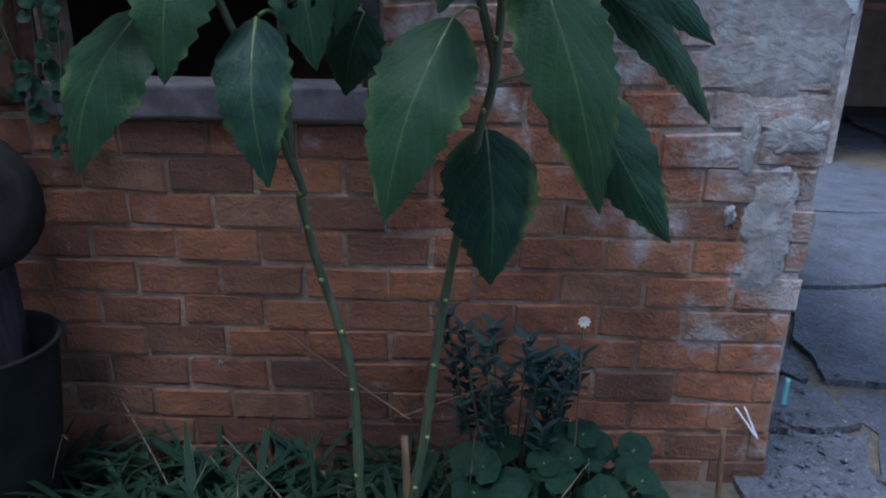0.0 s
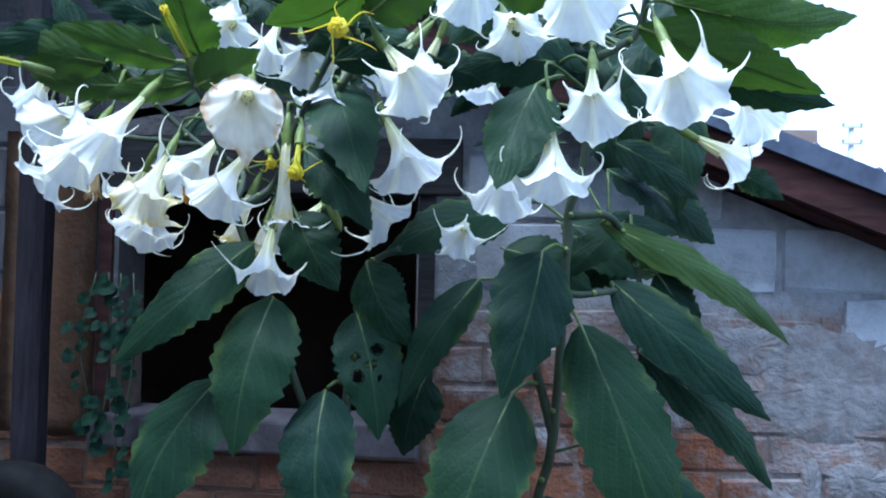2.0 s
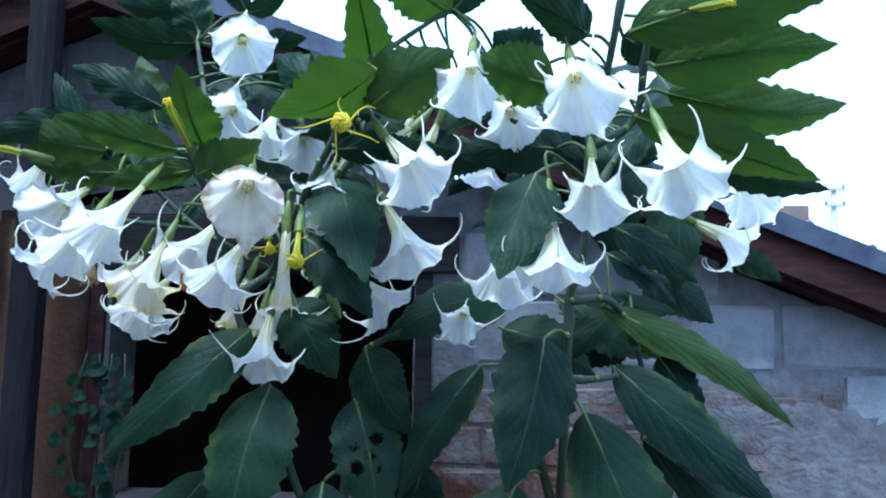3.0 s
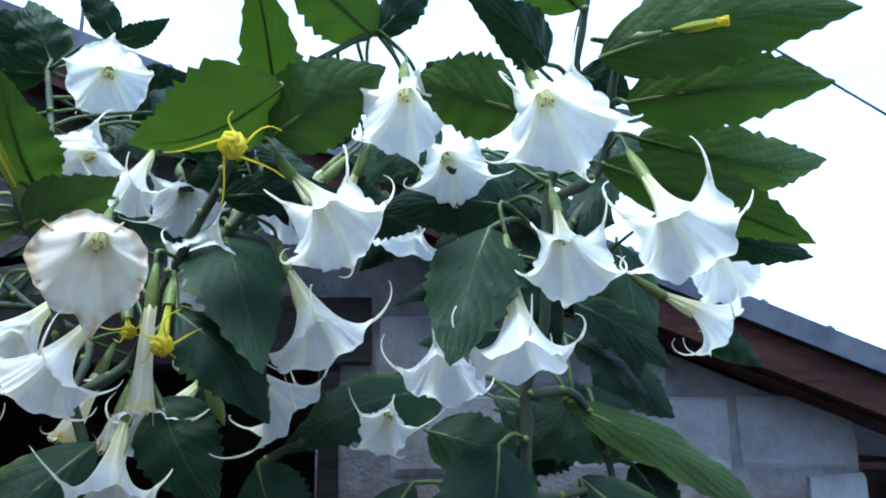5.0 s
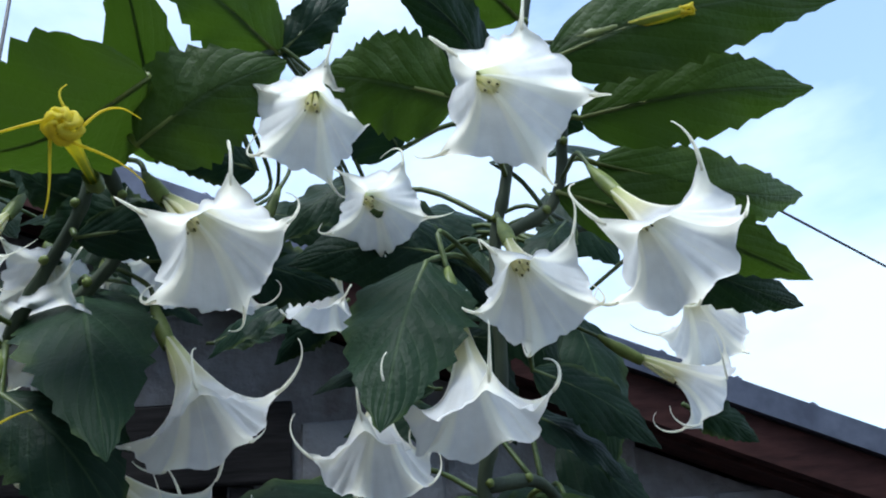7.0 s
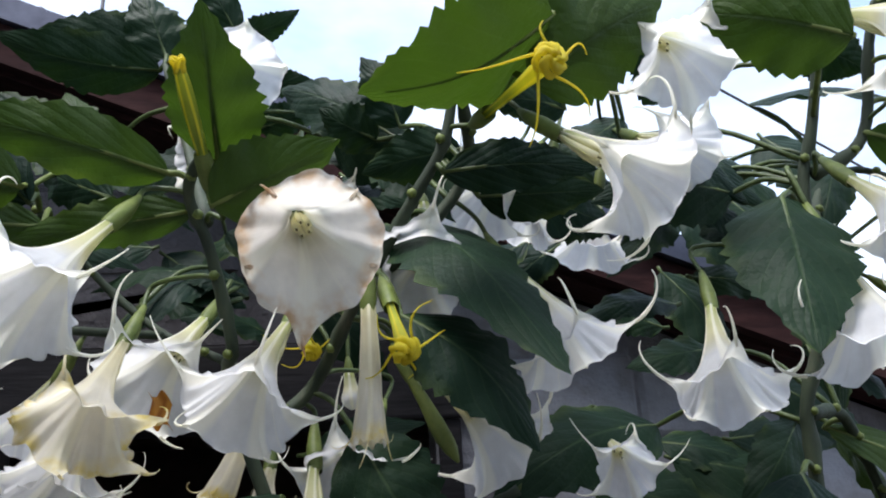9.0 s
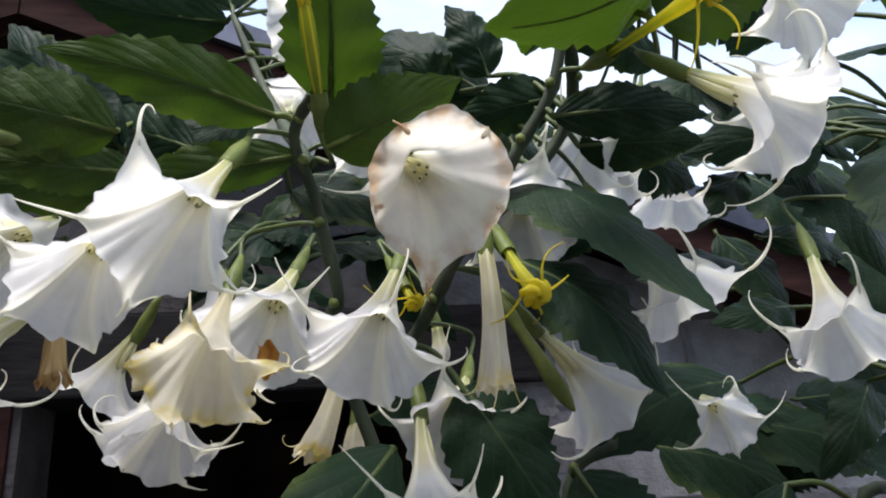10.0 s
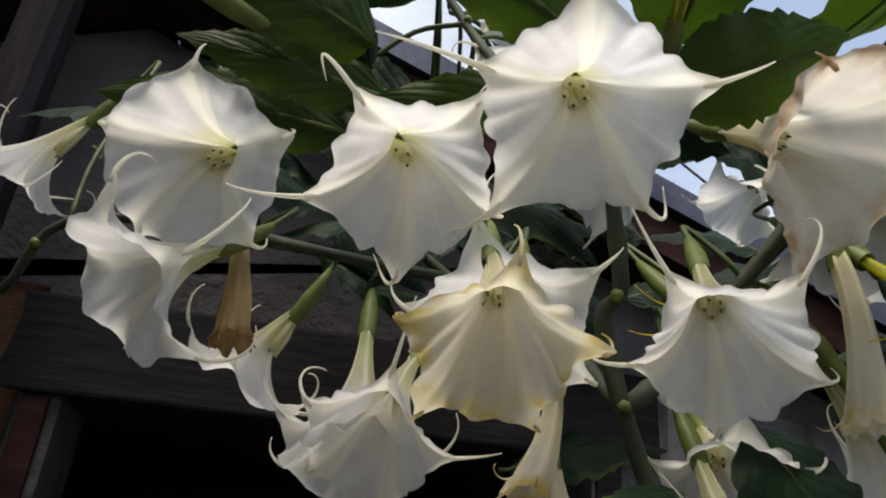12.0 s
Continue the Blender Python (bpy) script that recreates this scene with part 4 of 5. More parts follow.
            tube_data(pl, [0.0054 * size * (0.75 + 0.25 * math.sin(3 * i / len(pl))) * (1 - i / len(pl)) ** 0.6 + 0.0015 * size for i in range(len(pl))], 7, v, f, u, wobble=0.3)
            a = a0 + 2.1
            out = e1 * math.cos(a) + e2 * math.sin(a)
            tan = -e1 * math.sin(a) + e2 * math.cos(a)
            ln = 0.055 * size * k.uniform(0.6, 1.25)
            swing = k.uniform(-0.5, 0.6)
            drop = k.uniform(0.2, 1.0)
            pts = [pts[-1] + out * (ln * q) - ax * (ln * drop * q * q) + tan * (ln * (0.5 * math.sin(2.0 * q) + swing * q * q)) for q in (0, 0.25, 0.5, 0.75, 1.0)]
            tl = smooth_line(pts, 3)
            tube_data(tl, [0.0022 * size * (1 - 0.75 * i / len(tl)) for i in range(len(tl))], 5, v, f, u)
        me = mesh_of("flower", v, f, PETAL_YELLOW, [(a, 0.45 * b if i < 70 else 0.8) for i, (a, b) in enumerate(u)])
    ob = child("flower", me, shrub, label or FLOWER_LABEL[kind])
    # calyx: a ribbed green sheath behind the tube
    k = random.Random(seed + 5)
    clen = {"bud": 0.02, "greenbud": 0.03, "yellow": 0.045}.get(kind, 0.05)
    cr = {"bud": 0.006, "greenbud": 0.007, "yellow": 0.0085}.get(kind, 0.0084)
    back = (-ax + Vector((0, 0.15, 0.35))).normalized()
    cl = [B + ax * 0.014, B + ax * 0.006, B - ax * clen * 0.3, B - ax * clen * 0.6 + back * clen * 0.12, B - ax * clen * 0.7 + back * clen * 0.35]
    v, f, u = tube_data(cl, [cr * 0.88, cr * 0.97, cr * 1.03, cr * 0.72, cr * 0.36], 10, wobble=0.05, first_cap=False)
    child("calyx", mesh_of("calyx", v, f, CALYX, u), ob)
    # flower stalk to the nearest branch
    end = cl[-1]
    stem = nearest_stem(end, 0.34)
    if stem is not None and (stem - end).length > 0.015:
        d = (stem - end).length
        sl = smooth_line([end - back * 0.008, end + back * min(0.05, d * 0.35), stem.lerp(end, 0.3) + Vector((0, 0, 0.12 * d)), stem], 5)
        v, f, u = tube_data(sl, [0.0028] * len(sl), 7, wobble=0.04)
        child("flower_stalk", mesh_of("flower_stalk", v, f, YOUNG, u), ob)
    if kind in ("open", "round", "aged", "wilt"):
        # pale filaments in the throat, each ending in a small dark anther
        v, f, u = [], [], []
        L = (M - B).length
        pale = []
        for t in range(5):
            a = 2 * math.pi * t / 5 + 0.5
            o = e1 * math.cos(a) + e2 * math.sin(a)
            p = B + ax * (L * (0.47 + 0.012 * (t % 3))) + o * 0.0064
            tube_data([B + ax * (L * 0.1) + o * 0.003, p - ax * 0.02, p], [0.0016, 0.0028, 0.0034], 7, v, f, u)
            pale.append(len(f))
            tube_data([p - ax * 0.001, p + ax * 0.003, p + ax * 0.0044], [0.0010, 0.0011, 0.0005], 6, v, f, u)
            pale.append(len(f))
        me = mesh_of("stamen", v, f, FILAMENT)
        me.materials.append(POLLEN)
        for t in range(5):
            for q in range(pale[2 * t], pale[2 * t + 1]):
                me.polygons[q].material_index = 1
        child("stamen", me, ob, "pale stamen tuft with small dark anthers")
    return ob


add_stem([(-0.088, 1.460, 0.276), (-0.098, 1.450, 0.350), (-0.100, 1.420, 0.630), (-0.128, 1.400, 0.805), (-0.162, 1.380, 0.950), (-0.182, 1.360, 1.082), (-0.194, 1.350, 1.161), (-0.414, 1.330, 1.736), (-0.426, 1.300, 1.828), (-0.448, 1.270, 1.921), (-0.466, 1.240, 1.970), (-0.447, 1.200, 1.995)], .0125, .0055)
add_stem([(-0.414, 1.330, 1.736), (-0.351, 1.360, 1.787), (-0.300, 1.300, 1.869), (-0.244, 1.250, 1.956), (-0.205, 1.220, 2.019), (-0.192, 1.200, 2.088)], .008, .0055)
add_stem([(0.018, 1.520, 0.230), (0.026, 1.500, 0.298), (0.054, 1.480, 0.476), (0.079, 1.460, 0.712), (0.107, 1.430, 0.914), (0.156, 1.380, 1.210), (0.182, 1.360, 1.337), (0.198, 1.330, 1.676), (0.199, 1.320, 1.746), (0.223, 1.300, 1.835), (0.229, 1.280, 1.996), (0.247, 1.260, 2.075), (0.281, 1.220, 2.267), (0.311, 1.200, 2.408)], .0135, .006)
add_stem([(0.239, 1.270, 2.004), (0.306, 1.260, 2.052), (0.321, 1.220, 2.176), (0.375, 1.200, 2.293)], .008, .005)
add_stem([(0.228, 1.290, 1.903), (0.304, 1.360, 2.021), (0.396, 1.400, 2.075), (0.458, 1.360, 2.026)], .007, .004)
add_stem([(0.199, 1.320, 1.736), (0.278, 1.380, 1.740), (0.327, 1.420, 1.678), (0.348, 1.420, 1.594)], .008, .005)
add_stem([(0.182, 1.360, 1.337), (0.123, 1.350, 1.592), (0.225, 1.360, 1.595), (0.303, 1.400, 1.604)], .009, .005)
add_stem([(-0.414, 1.330, 1.736), (-0.435, 1.420, 1.821), (-0.532, 1.450, 1.876), (-0.610, 1.450, 1.942), (-0.676, 1.400, 2.020), (-0.734, 1.380, 2.086)], .006, .004)
add_stem([(-0.532, 1.450, 1.876), (-0.874, 1.500, 1.905), (-0.957, 1.550, 1.831)], .006, .004)
add_stem([(-0.300, 1.300, 1.869), (-0.179, 1.280, 2.000), (-0.184, 1.200, 2.071), (-0.156, 1.200, 2.124), (-0.016, 1.250, 2.246)], .008, .004)
add_stem([(-0.451, 1.260, 1.948), (-0.509, 1.400, 2.106), (-0.569, 1.480, 2.282)], .008, .004)
add_stem([(-0.194, 1.350, 1.161), (-0.205, 1.380, 1.377), (-0.188, 1.400, 1.541), (-0.170, 1.420, 1.640), (-0.115, 1.420, 1.674)], .009, .006)

add_leaf((-0.373, 1.320, 1.677), (-0.585, 1.224, 1.460), .095)
add_leaf((-0.327, 1.300, 1.579), (-0.364, 1.220, 1.311), .135)
add_leaf((-0.437, 1.330, 1.423), (-0.559, 1.265, 1.141), .15)
add_leaf((-0.228, 1.300, 1.416), (-0.203, 1.220, 1.141), .115)
add_leaf((-0.174, 1.380, 1.644), (-0.079, 1.340, 1.493), .095)
add_leaf((-0.186, 1.360, 1.553), (-0.129, 1.300, 1.330), .11, holes=1)
add_leaf((0.043, 1.350, 1.620), (-0.098, 1.320, 1.385), .07)
add_leaf((-0.065, 1.450, 1.421), (-0.104, 1.450, 1.265), .1)
add_leaf((0.153, 1.280, 1.672), (0.086, 1.187, 1.432), .125)
add_leaf((0.106, 1.300, 1.422), (-0.005, 1.200, 1.090), .15)
add_leaf((0.169, 1.400, 1.217), (0.186, 1.340, 0.920), .165)
add_leaf((0.219, 1.280, 1.548), (0.359, 1.200, 1.114), .135)
add_leaf((0.345, 1.350, 1.301), (0.512, 1.300, 1.031), .115)
add_leaf((0.339, 1.400, 1.490), (0.622, 1.500, 1.214), .08)
add_leaf((0.287, 1.400, 1.620), (0.565, 1.360, 1.379), .1)
add_leaf((0.266, 1.400, 1.729), (0.657, 1.520, 1.500), .065, lighter=1)
add_leaf((0.311, 1.450, 1.721), (0.403, 1.500, 1.629), .06, lighter=1)
add_leaf((0.374, 1.420, 1.637), (0.460, 1.450, 1.494), .07)
add_leaf((0.279, 1.420, 1.833), (0.418, 1.450, 1.737), .05)
add_leaf((0.291, 1.400, 1.879), (0.450, 1.420, 1.777), .07)
add_leaf((-0.236, 1.335, 1.984), (-0.128, 1.110, 1.752), .11, sag=0.06)
add_leaf((-0.255, 1.225, 1.835), (-0.134, 1.213, 1.700), .085)
add_leaf((0.132, 1.180, 1.938), (0.073, 1.087, 1.758), .105, sag=0.05)
add_leaf((-0.300, 1.335, 1.735), (-0.214, 1.325, 1.592), .10)
add_leaf((-0.178, 1.394, 2.171), (-0.156, 1.050, 2.236), .08, lighter=1, hint=(0.13,-0.85,-0.52))
add_leaf((-0.131, 1.120, 2.030), (0.001, 1.100, 2.112), .095, lighter=1, hint=(0.07,-0.82,-0.56))
add_leaf((-0.016, 1.250, 2.237), (-0.149, 1.150, 2.314), .09, lighter=1, hint=(0.05,-0.81,-0.58))
add_leaf((-0.016, 1.250, 2.237), (0.072, 1.250, 2.350), .05, hint=(-0.06,-0.82,-0.57))
add_leaf((0.220, 1.200, 2.173), (0.088, 1.042, 2.180), .065, hint=(-0.15,-0.87,-0.46))
add_leaf((0.270, 1.200, 2.260), (0.150, 1.150, 2.340), .08, lighter=1, hint=(-0.23,-0.77,-0.59))
add_leaf((0.277, 1.150, 2.160), (0.600, 1.085, 2.205), .1, lighter=1, hint=(-0.48,-0.73,-0.49))
add_leaf((0.325, 1.200, 2.120), (0.601, 1.160, 2.139), .095, lighter=1, hint=(-0.46,-0.77,-0.44))
add_leaf((0.357, 1.250, 2.090), (0.708, 1.363, 2.105), .085, lighter=1, hint=(-0.47,-0.80,-0.37))
add_leaf((0.304, 1.250, 2.050), (0.620, 1.280, 1.945), .085, lighter=1, hint=(-0.50,-0.79,-0.36))
add_leaf((0.390, 1.300, 2.016), (0.686, 1.400, 1.952), .07, hint=(-0.51,-0.80,-0.31))
add_leaf((0.149, 1.050, 2.038), (0.031, 1.100, 2.097), .085, lighter=1, hint=(-0.14,-0.80,-0.58))
add_leaf((-0.043, 1.300, 2.108), (-0.148, 1.300, 2.118), .05, hint=(0.06,-0.91,-0.42))
add_leaf((-0.116, 1.080, 2.075), (-0.294, 1.120, 2.015), .135, lighter=1, hint=(0.0,-0.15,-1.0))
add_leaf((-0.430, 1.200, 1.985), (-0.432, 1.088, 2.090), .082, lighter=1, hint=(0.14,-0.81,-0.56))
add_leaf((-0.482, 1.220, 1.984), (-0.696, 1.200, 2.041), .06, lighter=1, hint=(0.31,-0.82,-0.47))
add_leaf((-0.433, 1.195, 1.937), (-0.312, 1.150, 1.985), .072, lighter=1, hint=(0.07,-0.88,-0.46))
add_leaf((-0.462, 1.250, 1.956), (-0.662, 1.300, 1.943), .045, lighter=1, hint=(0.27,-0.88,-0.39))
add_leaf((-0.581, 1.500, 2.286), (-0.820, 1.500, 2.346), .08, hint=(0.29,-0.78,-0.56))
add_leaf((-0.574, 1.500, 2.306), (-0.625, 1.500, 2.426), .08, hint=(0.21,-0.77,-0.60))
add_leaf((-0.456, 1.600, 2.339), (-0.364, 1.600, 2.337), .045, hint=(0.05,-0.83,-0.56))
add_leaf((-0.445, 1.550, 2.218), (-0.357, 1.550, 2.257), .05, hint=(0.05,-0.85,-0.52))
add_leaf((-0.269, 1.400, 2.119), (-0.345, 1.400, 2.165), .06, hint=(-0.03,-0.86,-0.51))
add_leaf((-0.241, 1.350, 2.112), (-0.289, 1.350, 2.212), .06, hint=(-0.08,-0.83,-0.55))
add_leaf((-0.174, 1.300, 2.054), (-0.291, 1.350, 2.046), .06, hint=(-0.12,-0.87,-0.47))
add_leaf((-0.207, 1.220, 1.985), (-0.042, 1.220, 1.988), .05, hint=(-0.27,-0.85,-0.45))
add_leaf((-0.157, 1.300, 1.992), (-0.007, 1.300, 2.000), .06, hint=(-0.29,-0.86,-0.42))
add_leaf((-0.645, 1.300, 1.988), (-0.796, 1.350, 2.171), .07, hint=(0.39,-0.80,-0.46))
add_leaf((-0.646, 1.280, 1.998), (-0.808, 1.250, 2.027), .08, lighter=1, hint=(0.43,-0.80,-0.42))
add_leaf((-0.628, 1.300, 1.961), (-0.800, 1.300, 1.983), .05, lighter=1, hint=(0.41,-0.83,-0.38))
add_leaf((-0.595, 1.400, 2.038), (-0.727, 1.500, 2.145), .06, hint=(0.30,-0.85,-0.43))
add_leaf((-0.699, 1.300, 2.058), (-0.848, 1.200, 1.989), .055, hint=(0.54,-0.81,-0.22))
add_leaf((-0.648, 1.500, 2.147), (-0.855, 1.500, 2.240), .07, hint=(0.45,-0.84,-0.28))
add_leaf((-0.658, 1.500, 2.110), (-0.729, 1.550, 2.278), .07, lighter=1, hint=(0.42,-0.86,-0.29))
add_leaf((-0.651, 1.400, 1.987), (-0.898, 1.450, 2.014), .065, lighter=1, hint=(0.3,-0.80,-0.4))
add_leaf((-0.329, 1.500, 2.172), (-0.164, 1.450, 2.109), .09, hint=(0.19,-0.94,-0.29))
add_leaf((-0.235, 1.400, 2.117), (-0.406, 1.500, 2.258), .09, hint=(0.24,-0.92,-0.32))
add_leaf((0.179, 1.350, 2.018), (-0.009, 1.350, 2.006), .09, hint=(-0.02,-0.97,-0.23))
add_leaf((0.135, 1.350, 2.167), (0.060, 1.300, 2.223), .1, hint=(-0.03,-0.93,-0.36))
add_leaf((-0.077, 1.400, 2.039), (0.055, 1.450, 2.007), .08, hint=(0.05,-0.97,-0.23))
add_leaf((0.309, 1.450, 2.055), (0.397, 1.500, 2.033), .06, hint=(-0.19,-0.95,-0.23))
add_leaf((0.292, 1.300, 2.212), (0.371, 1.300, 2.170), .07, hint=(-0.19,-0.91,-0.35))
add_leaf((0.541, 1.500, 1.840), (0.634, 1.500, 1.787), .05, hint=(-0.33,-0.94,-0.08))
add_leaf((0.192, 1.500, 1.848), (0.055, 1.480, 1.822), .06)
add_leaf((0.095, 1.500, 1.749), (-0.151, 1.420, 1.656), .11)
add_leaf((0.353, 1.600, 1.756), (0.209, 1.550, 1.617), .07)
add_leaf((-0.451, 1.500, 1.955), (-0.527, 1.500, 1.961), .04)
add_leaf((-0.597, 1.600, 2.403), (-0.827, 1.620, 2.436), .085, hint=(0.41,-0.81,-0.42))
add_leaf((-0.477, 1.520, 2.363), (-0.549, 1.500, 2.470), .05, hint=(0.32,-0.83,-0.46))
add_leaf((-0.477, 1.520, 2.363), (-0.381, 1.500, 2.400), .04, hint=(0.27,-0.85,-0.45))
add_leaf((0.274, 1.550, 2.109), (0.348, 1.500, 1.883), .15)
add_leaf((0.307, 1.750, 2.163), (0.431, 1.720, 1.968), .12)
add_leaf((0.432, 1.650, 2.262), (0.522, 1.600, 2.097), .12)
add_leaf((0.269, 1.800, 2.059), (0.356, 1.780, 1.842), .1)
add_leaf((0.464, 1.700, 2.049), (0.467, 1.660, 1.761), .12)
add_leaf((0.234, 1.800, 1.723), (0.521, 1.800, 1.633), .13)
add_leaf((0.088, 1.780, 1.684), (0.301, 1.750, 1.580), .12)
add_leaf((0.424, 1.760, 1.838), (0.570, 1.740, 1.705), .12)
add_leaf((0.390, 1.840, 1.687), (0.268, 1.840, 1.592), .1)

add_flower("open", (-0.516, 1.182, 1.918), (-0.550, 1.076, 1.805), 0.043, 15, tips={0: (1.48, 0.21, -0.05), 2: (1.3, 0.05, -0.05), 3: (1.55, 0.05, -0.03), 4: (1.32, 0.05, 0.02)})
add_flower("open", (-0.625, 1.239, 1.881), (-0.623, 1.133, 1.782), 0.038, -13, tips={0: (1.36, 0.4, -0.0), 1: (1.54, 0.37, 0.0), 2: (1.41, 0.05, -0.0), 3: (1.45, 0.31, -0.03), 4: (1.53, 0.41, 0.01)})
add_flower("round", (-0.747, 1.411, 1.950), (-0.769, 1.304, 1.870), 0.060, 90)
add_flower("open", (-0.940, 1.600, 2.076), (-1.014, 1.625, 1.977), 0.047, 90)
add_flower("open", (-0.735, 1.365, 1.835), (-0.803, 1.325, 1.768), 0.052, 0)
add_flower("open", (-0.670, 1.505, 1.840), (-0.718, 1.520, 1.752), 0.052, -5, tips={0: (1.46, 0.51, 0.0), 3: (1.4, 0.54, 0.0)})
add_flower("open", (-0.564, 1.416, 1.780), (-0.611, 1.328, 1.678), 0.041, -8, tips={0: (1.48, 0.17, -0.02), 1: (1.54, 0.26, 0.01), 2: (1.34, 0.17, 0.04), 3: (1.45, 0.26, 0.0), 4: (1.35, 0.3, -0.01)})
wilted = add_flower("wilt", (-0.532, 1.303, 1.836), (-0.549, 1.224, 1.724), 0.045, 79, tips={0: (1.5, 0.5, 0.0), 1: (1.35, 0.5, 0.35), 2: (1.75, 0.45, 0.2), 3: (1.75, 0.45, 0.03), 4: (1.75, 0.5, -0.2)})
add_flower("open", (-0.476, 1.407, 1.883), (-0.514, 1.325, 1.781), 0.057, 30, tips={2: (1.47, 0.47, 0.02)})
add_flower("open", (-0.365, 1.287, 1.850), (-0.404, 1.194, 1.734), 0.044, -20, tips={0: (1.52, 0.45, -0.05), 1: (1.48, 0.21, 0.03), 2: (1.47, 0.27, 0.03), 3: (1.36, 0.15, -0.14)})
add_flower("aged", (-0.360, 1.245, 1.952), (-0.334, 1.141, 1.872), 0.060, -13, tips={0: (1.03, 0.0, 0), 1: (1.02, 0.05, 0), 2: (1.04, 0.1, 0), 3: (1.05, 0.05, 0), 4: (1.5, 0.0, -0.08)})
add_flower("tube", (-0.287, 1.227, 1.847), (-0.288, 1.224, 1.718), 0.012, 90)
add_flower("yellow", (-0.267, 1.233, 1.852), (-0.256, 1.176, 1.790), 0.05, 90)
add_flower("open", (-0.344, 1.346, 1.712), (-0.338, 1.284, 1.594), 0.044, -4, tips={0: (1.4, 0.78, 0.16), 2: (1.43, 0.45, 0.01)})
add_flower("open", (-0.277, 1.450, 1.760), (-0.313, 1.341, 1.675), 0.047, 90)
add_flower("open", (-0.219, 1.342, 1.798), (-0.122, 1.378, 1.703), 0.051, 40)
add_flower("open", (-0.132, 1.297, 1.905), (-0.077, 1.259, 1.784), 0.053, -6, tips={1: (1.5, 0.07, 0.09), 2: (1.05, 0.63, -0.01), 3: (1.42, 0.21, -0.02)})
add_flower("open", (-0.111, 1.140, 1.989), (-0.044, 1.070, 1.894), 0.045, 32, tips={0: (1.55, 0.52, 0.1), 1: (1.38, 0.37, 0.07), 2: (1.41, 0.67, -0.03), 3: (1.45, 0.61, 0.02)})
add_flower("open", (0.025, 1.207, 2.151), (0.020, 1.108, 2.042), 0.041, -1, tips={0: (1.47, 0.37, 0.04), 1: (1.42, 0.46, 0.01), 2: (1.38, 0.35, 0.01), 3: (1.44, 0.41, -0.04), 4: (1.48, 0.24, -0.03)})
add_flower("open", (0.078, 1.390, 2.120), (0.101, 1.287, 2.042), 0.042, -3)
add_flower("open", (0.178, 1.095, 2.094), (0.184, 0.988, 1.989), 0.045, 9, tips={0: (1.6, 0.36, -0.07), 1: (1.31, 0.41, 0.1), 2: (1.38, 0.28, -0.1), 3: (1.52, 0.4, -0.02), 4: (1.58, 0.37, 0.09)})
add_flower("open", (0.153, 1.160, 1.877), (0.158, 1.127, 1.751), 0.049, 18, tips={0: (1.44, 0.67, -0.02), 2: (1.48, 0.62, -0.04)})
add_flower("open", (0.106, 1.317, 1.865), (0.080, 1.248, 1.738), 0.046, 17, tips={0: (1.39, 0.44, 0.01), 1: (1.55, 0.37, -0.03), 2: (1.46, 0.39, 0.0)})
add_flower("open", (0.223, 1.200, 1.969), (0.217, 1.100, 1.861), 0.041, -14, tips={0: (1.55, 0.48, -0.01), 1: (1.46, 0.37, 0.05), 2: (1.46, 0.32, 0.04), 3: (1.34, 0.41, -0.06), 4: (1.55, 0.43, -0.07)})
add_flower("open", (0.323, 1.146, 1.998), (0.349, 1.071, 1.886), 0.054, 31, tips={0: (1.48, 0.63, -0.04), 1: (1.42, 0.56, -0.06), 2: (1.57, 0.52, -0.01), 3: (1.4, 0.48, -0.03)})
add_flower("open", (0.480, 1.356, 2.000), (0.577, 1.469, 1.928), 0.047, 10)
add_flower("open", (0.436, 1.424, 1.898), (0.543, 1.419, 1.833), 0.042, 30)
add_flower("open", (0.015, 1.470, 1.730), (0.000, 1.365, 1.682), 0.030, 0)
add_flower("round", (-0.500, 1.560, 2.325), (-0.457, 1.451, 2.250), 0.056, 90)
add_flower("open", (-0.494, 1.547, 2.160), (-0.478, 1.424, 2.094), 0.046, -3, tips={0: (1.43, 0.4, -0.08), 1: (1.54, 0.45, 0.03), 3: (1.34, 0.46, 0.04)})
add_flower("open", (-0.372, 1.600, 2.139), (-0.330, 1.501, 2.044), 0.047, 0)
add_flower("open", (-0.607, 1.450, 1.814), (-0.613, 1.388, 1.671), 0.047, 0)
add_flower("tube", (-0.408, 1.500, 1.714), (-0.411, 1.480, 1.670), 0.015, 90)
add_flower("bud", (-0.309, 1.450, 1.822), (-0.305, 1.450, 1.777), 0.012, 90)
add_flower("bud", (-0.216, 1.350, 2.004), (-0.214, 1.330, 1.957), 0.012, 90)
add_flower("greenbud", (-0.249, 1.300, 1.797), (-0.201, 1.280, 1.699), 0.009, 90)
add_flower("yellow", (-0.174, 1.148, 2.009), (-0.150, 0.999, 1.971), 0.05, 90)
add_flower("tipped", (0.337, 1.120, 2.176), (0.409, 1.080, 2.174), 0.008, 90)
add_flower("tipped", (-0.438, 1.180, 1.972), (-0.449, 1.105, 2.030), 0.008, 90)
add_flower("yellow", (-0.358, 1.350, 1.852), (-0.347, 1.330, 1.824), 0.05, 90)
add_flower("open", (-0.206, 1.371, 1.957), (-0.234, 1.259, 1.887), 0.047, 0)
add_flower("open", (-0.381, 1.478, 2.144), (-0.396, 1.407, 2.030), 0.033, 0)
add_flower("brown", (-0.729, 1.400, 1.860), (-0.717, 1.380, 1.763), 0.0145, 90)
add_flower("tube", (-0.426, 1.450, 1.774), (-0.458, 1.430, 1.680), 0.015, 90)
add_flower("open", (-0.085, 1.354, 2.062), (-0.160, 1.313, 1.971), 0.037, 0)
